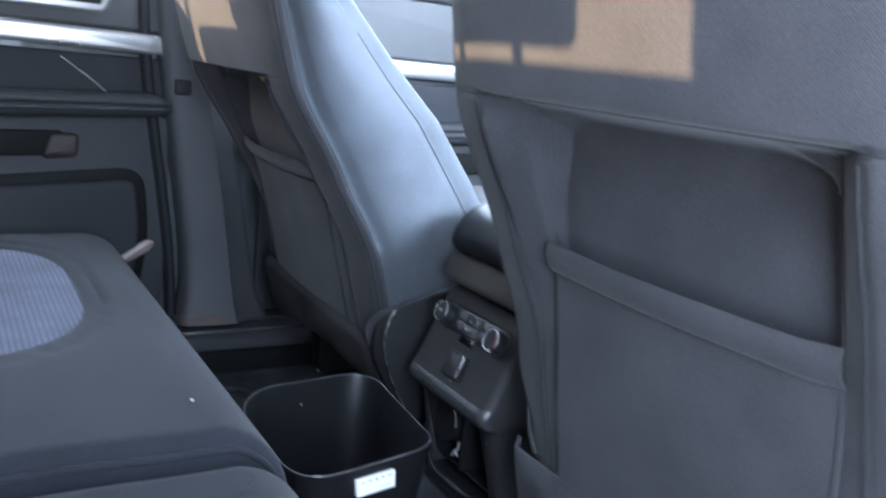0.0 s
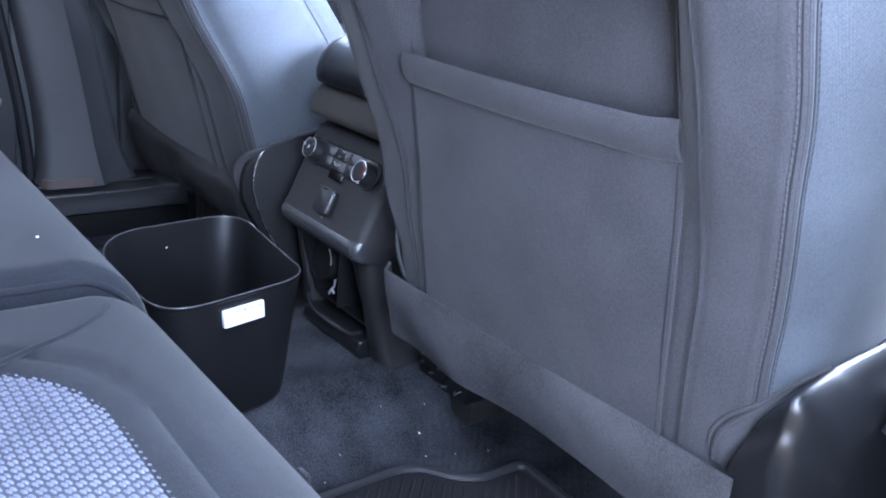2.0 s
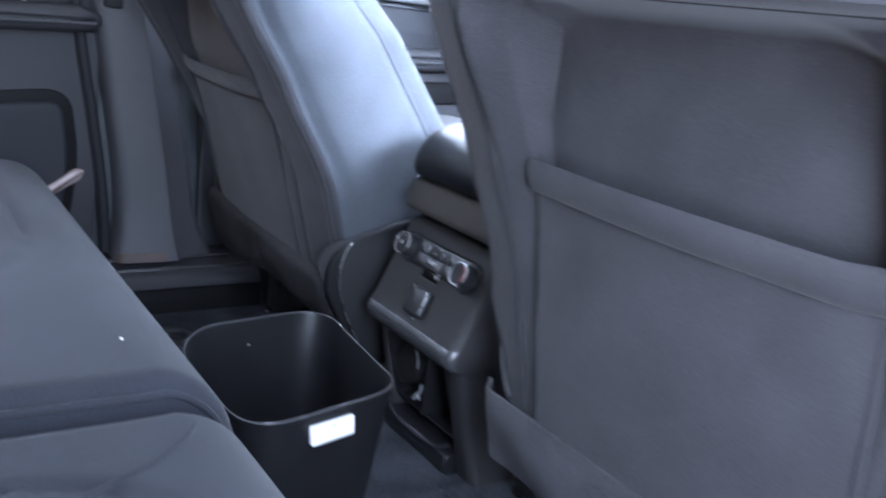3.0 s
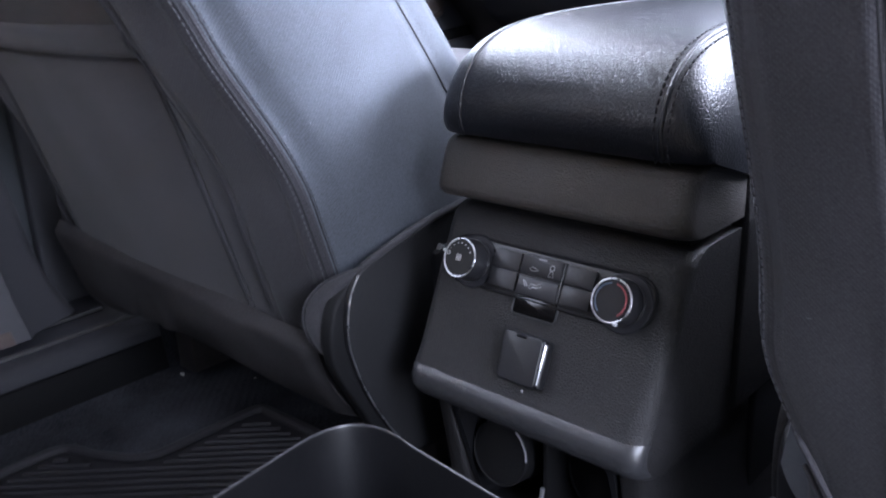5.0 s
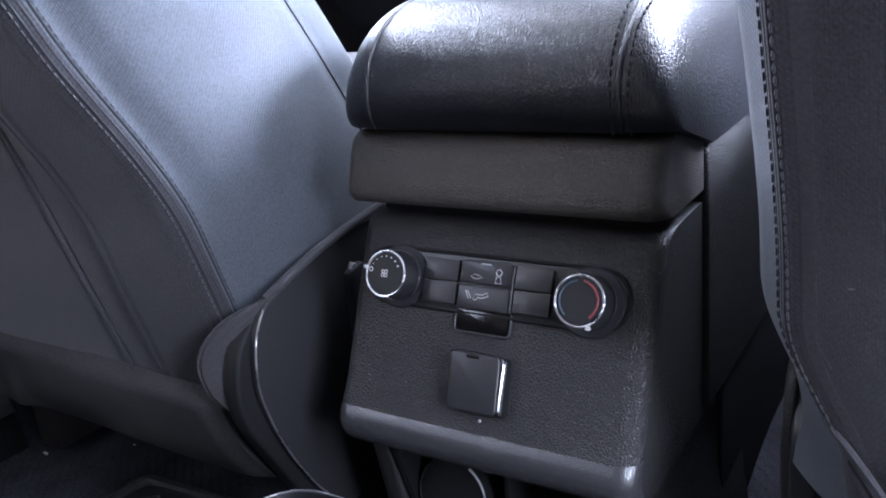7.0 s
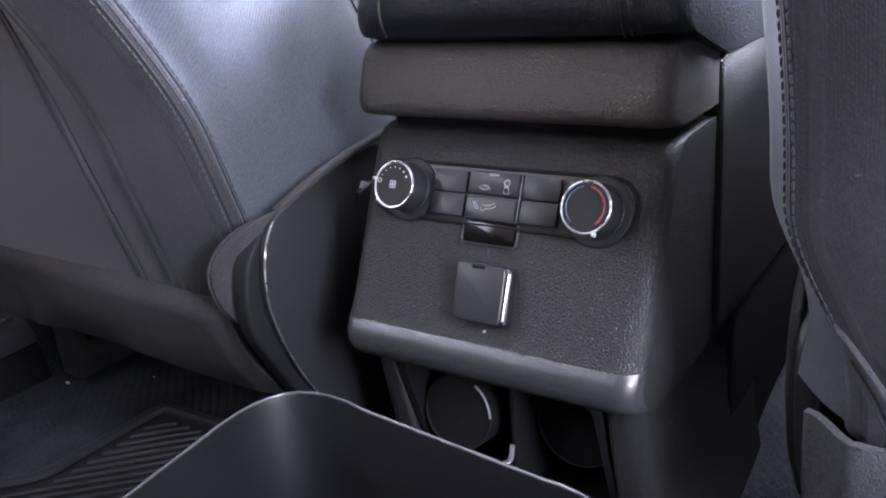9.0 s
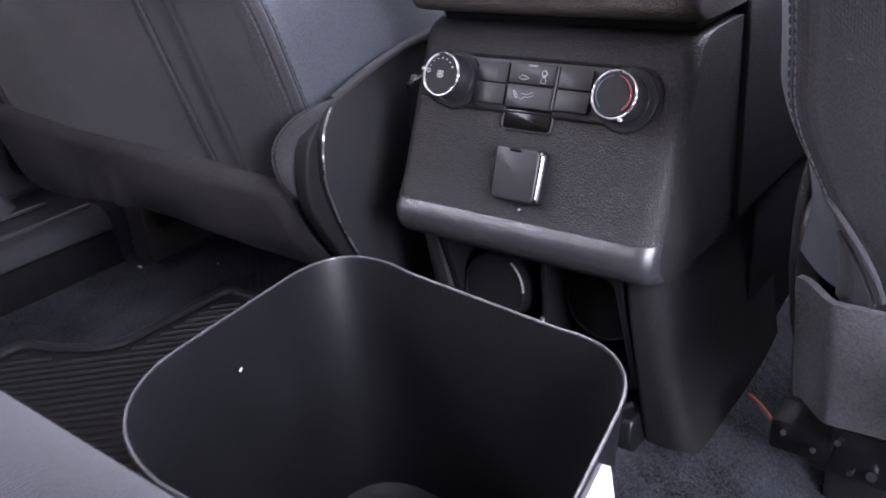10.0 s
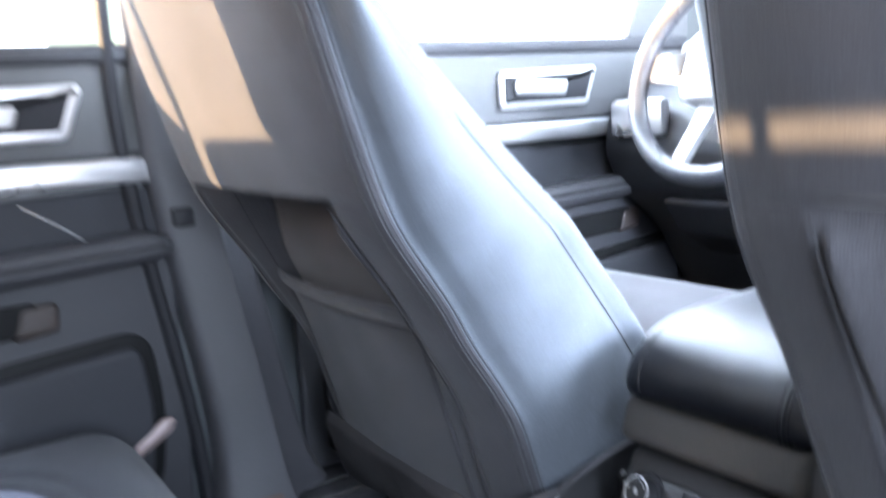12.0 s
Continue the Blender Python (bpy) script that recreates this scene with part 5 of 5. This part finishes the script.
# ---- waste bin ----
def waste_bin():
    top = thing("waste_bin", "black plastic waste bin with a white label, standing on the tunnel", "bin", (0.04, 0.80, 0.236))
    Z0, Z1 = 0.238, 0.408

    def ring(t, inn):
        """Outline of the tapered bin at height share t, moved in by inn."""
        cs = [Vector((-0.084, 0.905)), Vector((0.142, 0.890)), Vector((0.182, 0.692)), Vector((-0.062, 0.697))]
        c = sum(cs, Vector((0, 0))) / 4
        k = 0.86 + 0.14 * t
        poly = round_poly([c + (p - c) * k for p in cs[::-1]], [0.060, 0.060, 0.052, 0.060], 9)
        return inset(poly, inn)

    def lift(p, t):
        # the rim dips a little along the sides, as thin plastic does
        return Z0 + (Z1 - Z0) * t + (0.008 * smooth(0.05, -0.1, p[0]) - 0.009 * gauss(p[0] - 0.03, 0.06) * smooth(0.84, 0.88, p[1]) - 0.010 * gauss(p[0] - 0.015, 0.075) * smooth(0.76, 0.70, p[1])) * t
    loops = []
    for t, i in ((0, 0.012), (0.02, 0.003), (0.06, 0.0)):
        loops.append([(p[0], p[1], lift(p, t)) for p in ring(t, i)])
    for t in (0.3, 0.6, 0.9, 0.975):
        loops.append([(p[0], p[1], lift(p, t)) for p in ring(t, 0)])
    for t, i in ((0.978, -0.0006), (0.99, -0.0011), (0.998, -0.0007), (1.0, 0.0003), (0.998, 0.0013), (0.98, 0.0018), (0.6, 0.0018), (0.3, 0.0018), (0.06, 0.0018), (0.03, 0.010), (0.028, 0.03)):
        loops.append([(p[0], p[1], lift(p, t)) for p in ring(t, i)])
    part("body", loft(loops), M_BIN, top)
    rim = [(p[0], p[1], lift(p, 1.0)) for p in ring(1.0, 0.0002)]
    # pale strand paints the highlight that follows the bin's rim
    part("rim_edge", tube(rim, 0.0007, 6, True), mat("bin rim highlight", (0.09, 0.09, 0.095), 0.25, var=0.3, var_scale=30), top, "pale strand for the highlight on the rim")
    # label on the side that faces the doorway
    a, b = Vector((0.1475, 0.830)), Vector((0.1585, 0.776))
    d = (b - a).normalized()
    n2 = Vector((-d.y, d.x))
    n2 = n2 if n2.x > 0 else -n2
    up = Vector((-0.018 * n2.x, -0.018 * n2.y, 0.17)).normalized()
    o = Vector((a.x, a.y, 0.397)) + Vector((n2.x, n2.y, 0)) * 0.008 + Vector((d.x, d.y, 0)) * 0.013

    def LP(u, v, w):
        return tuple(o + Vector((d.x, d.y, 0)) * u - up * v + Vector((n2.x, n2.y, 0)) * w)
    lab = part("label", prism(rrect(0.027, 0.0128, 0.0270, 0.0098, 0.001, 2), -0.0042, 0.0006, LP, 0.0002, 1), M_LABEL, top, "white printed paper label")
    for u0, u1, v0, v1 in ((0.005, 0.012, 0.0060, 0.0072), (0.015, 0.021, 0.0060, 0.0072), (0.0255, 0.0280, 0.0050, 0.0090), (0.033, 0.040, 0.0060, 0.0072), (0.043, 0.049, 0.0060, 0.0070), (0.006, 0.022, 0.0170, 0.0176)):
        part("print_bar", prism(rrect((u0 + u1) / 2, (v0 + v1) / 2, (u1 - u0) / 2, (v1 - v0) / 2, 0.0002, 1), 0.0005, 0.0009, LP, 0.0001, 1), M_INK, lab)
    part("speck", cyl((-0.0605, 0.790, 0.387), 0.0007, 0.0005, 0.0024, (0.2, 0.5, 0.8), 6), M_CRUMB, top)
    return top


waste_bin()
cup = thing("cup", "dark plastic cup lying low in the bin", "cup", (0.058, 0.755, 0.245))
part("wall", loft([[(0.058 + r * math.cos(a), 0.752 + r * math.sin(a), z) for a in [2 * math.pi * j / 32 for j in range(32)]] for r, z in ((0.026, 0.2455), (0.030, 0.290), (0.0315, 0.315), (0.0300, 0.315), (0.0285, 0.290), (0.0245, 0.249))]), M_SMOOTH, cup)
part("rim", torus((0.058, 0.752, 0.315), (0, 0, 1), 0.0308, 0.0018, 40, 8), M_CHROME, cup, "bright rim")


# ---- rear bench ----
def bench_top(x, y, x0, x1, zt):
    """Height of a rear cushion over the plan."""
    z = zt - 0.018 * smooth(0.50, 0.15, y)
    e = min(x - x0, x1 - x)
    z -= 0.020 * (1 - smooth(0.0, 0.035, e)) ** 2
    return z


def rear_cushion(label, x0, x1, zt, insert):
    """Rear seat cushion: a padded block with a rounded nose and a sewn-in centre panel."""
    cx = (x0 + x1) / 2
    top = thing("rear_seat_cushion", label, "car seat", (cx, 0.35, 0.2), group="rear bench")
    nx = 80
    R = 0.085
    loops = []
    ix, iy, hx, hy = insert

    def groove(x, y):
        q = (abs((x - ix) / hx) ** 3.2 + abs((y - iy) / hy) ** 3.2) ** (1 / 3.2)
        return q
    for i in range(nx + 1):
        x = x0 + (x1 - x0) * (0.5 - 0.5 * math.cos(math.pi * i / nx))
        e = min(x - x0, x1 - x)
        shrink = 0.022 * (1 - math.sqrt(max(0.0, 1 - (1 - min(1, e / 0.022)) ** 2)))
        lp = [(x, 0.02, 0.25)]
        for j in range(61):
            y = 0.02 + 0.585 * j / 60
            g = groove(x, y)
            z = bench_top(x, y, x0, x1, zt) - shrink - 0.006 * gauss(g - 1.0, 0.018) - 0.010 * (1 - smooth(0.80, 1.0, g))
            z += 0.003 * noise.noise(Vector((x * 6, y * 6, 2)))
            lp.append((x, y, z))
        zc = bench_top(x, 0.605, x0, x1, zt) - shrink
        for k in range(1, 13):
            a = math.pi / 2 * k / 12
            lp.append((x, 0.605 + (R - shrink) * math.sin(a), zc - 0.095 * (1 - math.cos(a))))
        lp += [(x, 0.687 - shrink, zc - 0.13), (x, 0.665 - shrink, 0.272), (x, 0.60, 0.262), (x, 0.30, 0.25)]
        loops.append(lp)
    part("cushion", loft(loops), M_REAR, top)

    edge_x = x1 - 0.007 if insert[2] > 0.25 else x0 + 0.007
    welt = [(edge_x, 0.20 + 0.415 * i / 30) for i in range(31)]
    welt = [(x, y, bench_top(x, y, x0, x1, zt) + 0.003 * noise.noise(Vector((x * 6, y * 6, 2))) + 0.0014) for x, y in welt]
    welt += [(edge_x, 0.607 + (R - 0.012) * math.sin(a), bench_top(edge_x, 0.605, x0, x1, zt) - 0.088 * (1 - math.cos(a)) + 0.001) for a in [radians(8 * k) for k in range(1, 11)]]
    part("welt", tube(welt, 0.0036, 8), M_REAR, top)
    if insert[2] < 0.25:
        line = [(0.318, 0.515), (0.303, 0.545), (0.288, 0.576), (0.264, 0.606), (0.242, 0.622)]
        part("seam", tube(smooth_line([(x, y, bench_top(x, y, x0, x1, zt) + 0.003 * noise.noise(Vector((x * 6, y * 6, 2))) + 0.0002 - 0.02 * max(0, y - 0.605)) for x, y in line], 4), 0.0024, 8), M_REAR, top)

    # centre panel of woven cloth
    def panel_z(x, y):
        g = groove(x, y)
        return bench_top(x, y, x0, x1, zt) - 0.0085 + 0.006 * math.sqrt(max(0.0, 1 - g ** 2.5)) + 0.003 * noise.noise(Vector((x * 6, y * 6, 2)))
    rings = [[] for _ in range(15)]
    K = 72
    for r in range(15):
        f = 0.0 + (r + 0.001) / 14 * 0.985
        for a in [2 * math.pi * j / K for j in range(K)]:
            c_, s_ = math.cos(a), math.sin(a)
            k = (abs(c_) ** 3.2 + abs(s_) ** 3.2) ** (-1 / 3.2)
            x, y = ix + hx * f * k * c_, iy + hy * f * k * s_
            rings[r].append((x, y, panel_z(x, y)))
    pan = part("centre_panel", loft(rings, caps=True), M_INSERT, top, "pale blue grey woven centre panel")
    # raised yarn knots in staggered rows
    vs, fs = [], []
    px, py = 0.0084, 0.0074
    rows = int(2 * hy / py)
    for j in range(rows):
        y = iy - hy + py * (j + 0.5)
        if y < 0.18:
            continue
        for i in range(int(2 * hx / px) + 1):
            x = ix - hx + px * (i + (0.5 if j % 2 else 0.0))
            if groove(x, y) > 0.965:
                continue
            x += random.uniform(-0.0004, 0.0004)
            z = panel_z(x, y)
            rx, ry, rz = 0.0035, 0.00150, 0.0015
            tilt = 0.45 + random.uniform(-0.06, 0.06)
            for off in (-0.0016, 0.0016):
                n0 = len(vs)
                xc, yc = x - off * math.sin(tilt), y + off * math.cos(tilt)
                for ring_, hgt in ((1.0, -0.0003), (0.70, 0.0008)):
                    for q in range(7):
                        a = 2 * math.pi * q / 7
                        dx, dy = rx * ring_ * math.cos(a), ry * ring_ * math.sin(a)
                        vs.append((xc + dx * math.cos(tilt) - dy * math.sin(tilt), yc + dx * math.sin(tilt) + dy * math.cos(tilt), z + hgt))
                vs.append((xc, yc, z + rz))
                for q in range(7):
                    fs.append((n0 + q, n0 + (q + 1) % 7, n0 + 7 + (q + 1) % 7, n0 + 7 + q))
                    fs.append((n0 + 7 + q, n0 + 7 + (q + 1) % 7, n0 + 14))
    me = bpy.data.meshes.new("woven_yarn")
    me.from_pydata(vs, [], fs)
    me.materials.append(M_NUB)
    me.polygons.foreach_set("use_smooth", [True] * len(me.polygons))
    ob = new("woven_yarn", me)
    adopt(ob, pan)
    tagged(ob, "pale raised yarn knots of the weave", kind="stuff")
    return top


rear_cushion("charcoal rear seat cushion with pale woven centre panel by the doorway", 0.189, 0.760, 0.460, (0.492, 0.345, 0.220, 0.250))
rear_cushion("wide charcoal rear seat cushion with pale woven panel", -0.760, 0.182, 0.474, (-0.385, 0.325, 0.300, 0.250))
sm = thing("seat_tag", "small dark cloth tag under the cushion nose", "tag", (0.47, 0.665, 0.38))
part("strip", prism(round_poly([(0.462, 0.372), (0.480, 0.376), (0.482, 0.398), (0.464, 0.396)], 0.003, 2), 0.694, 0.698, XZ, 0.0008), M_REAR, sm)


def rear_back(label, x0, x1):
    top = thing("rear_bench_back", label, "car seat", ((x0 + x1) / 2, 0.05, 0.44), group="rear bench")
    lean = [(0.075, 0.455), (0.085, 0.60), (0.050, 0.85), (0.005, 0.980), (-0.03, 0.994), (-0.085, 0.98), (-0.06, 0.80), (-0.02, 0.455)]
    part("backrest", prism(round_poly(lean, 0.03, 5), x0, x1, YZ, 0.004, 3), M_REAR, top)
    return top


rear_back("charcoal rear seat back behind the doorway seat", 0.216, 0.745)
rear_back("wide charcoal rear seat back", -0.745, 0.215)
for hx, hz, hw in ((-0.43, 1.068, 0.118), (0.0, 1.085, 0.128), (0.388, 1.058, 0.128)):
    hr = thing("headrest", "charcoal cloth rear headrest on its posts", "headrest", (hx, -0.04, 0.98), group="rear headrests")
    for px in (-0.054, 0.054):
        part("post", tube([(hx + px, -0.035, 0.97), (hx + px, -0.045, 1.055)], 0.0075, 10), M_STEEL, hr)
    part("cushion", prism(rrect(hx, hz, hw, 0.075, 0.016, 6), -0.085, -0.010, XZ, 0.02, 4), M_REAR, hr)


# ---- rubber mats ----
def rubber_mat(s, label):
    top = thing("rubber_mat", label, "floor mat", (s * 0.42, 0.9, 0.166), group="floor mats")
    out = [(0.250, 0.70), (0.250, 0.955), (0.262, 0.985), (0.300, 1.012), (0.316, 1.035), (0.318, 1.095), (0.330, 1.108), (0.505, 1.100), (0.514, 1.085), (0.516, 0.950), (0.530, 0.930), (0.575, 0.905), (0.610, 0.895), (0.622, 0.875), (0.622, 0.70)]
    out = round_poly(out, 0.012, 3)
    out = [Vector((s * p[0], p[1])) for p in out]
    part("sheet", prism(out, 0.1685, 0.1755, XY, 0.0015, 2), M_RUBBER, top)
    part("edge", tube([(p.x, p.y, 0.179) for p in inset(out, 0.006)], 0.0062, 8, True), M_RUBBER, top, "raised rubber edge")
    d = Vector((-s * 0.72, 0.69)).normalized()
    nrm = Vector((-d.y, d.x))
    poly = inset(out, 0.022)

    def cross(o):
        hits = []
        m = len(poly)
        for i in range(m):
            a, b = poly[i - 1], poly[i]
            e = b - a
            den = d.x * e.y - d.y * e.x
            if abs(den) < 1e-9:
                continue
            t = ((a.x - o.x) * e.y - (a.y - o.y) * e.x) / den
            u = ((a.x - o.x) * d.y - (a.y - o.y) * d.x) / den
            if 0 <= u < 1:
                hits.append(t)
        return sorted(hits)
    c = Vector((s * 0.42, 0.90))
    for k in range(-26, 27):
        o = c + nrm * 0.0125 * k
        h = cross(o)
        for t0, t1 in zip(h[::2], h[1::2]):
            if t1 - t0 < 0.015:
                continue
            a, b = o + d * t0, o + d * t1
            part("rib", tube([(a.x, a.y, 0.1765), ((a.x + b.x) / 2, (a.y + b.y) / 2, 0.177), (b.x, b.y, 0.1765)], 0.0030, 6), M_RUBBER, top)


rubber_mat(1, "black ribbed rubber mat in the doorway footwell")
rubber_mat(-1, "black ribbed rubber mat in the far footwell")


# ---- crumbs and lint ----
def crumb(x, y, z, r, m=None):
    top = thing("crumb", "tiny pale crumb or lint speck", "crumb", (x, y, z), group="crumbs")
    bm = bmesh.new()
    bmesh.ops.create_icosphere(bm, subdivisions=1, radius=r)
    for v in bm.verts:
        v.co *= random.uniform(0.6, 1.3)
    bmesh.ops.transform(bm, matrix=Matrix.Translation((x, y, z + r * 0.4)) @ Matrix.Diagonal((1.4, 0.8, 0.6, 1)), verts=bm.verts)
    part("grain", bm, m or M_CRUMB, top)


crumb(0.088, 0.602, 0.4755, 0.0022)
crumb(-0.695, 1.092, floor_z(-0.695, 1.092), 0.003)
crumb(-0.60, 1.15, floor_z(-0.60, 1.15), 0.0025)
crumb(0.20, 1.03, floor_z(0.2, 1.03), 0.002)
for i in range(14):
    x, y = random.uniform(0.15, 0.30), random.uniform(0.86, 1.15)
    crumb(x, y, floor_z(x, y), random.uniform(0.0007, 0.0013))
# lint on seat
def lint(lx, z):
    T = seat_place(1)
    w = half(z, -1)
    y = yr(z) + 0.0205 * abs(lx / w) ** 5 - proud(lx, z)
    p = T(lx, min(y, yr(z) + 0.016 - proud(lx, z)), z)
    top = thing("lint", "tiny pale lint thread on the seat cloth", "lint", tuple(p), group="lint")
    part("thread", tube([p + Vector((-0.0022, -0.0003, 0)), p + Vector((0, -0.0004, 0.0005)), p + Vector((0.0022, -0.0003, 0.0003))], 0.0003, 5), M_LINT, top)


lint(-0.2335, 0.549)
lint(-0.150, 0.62)
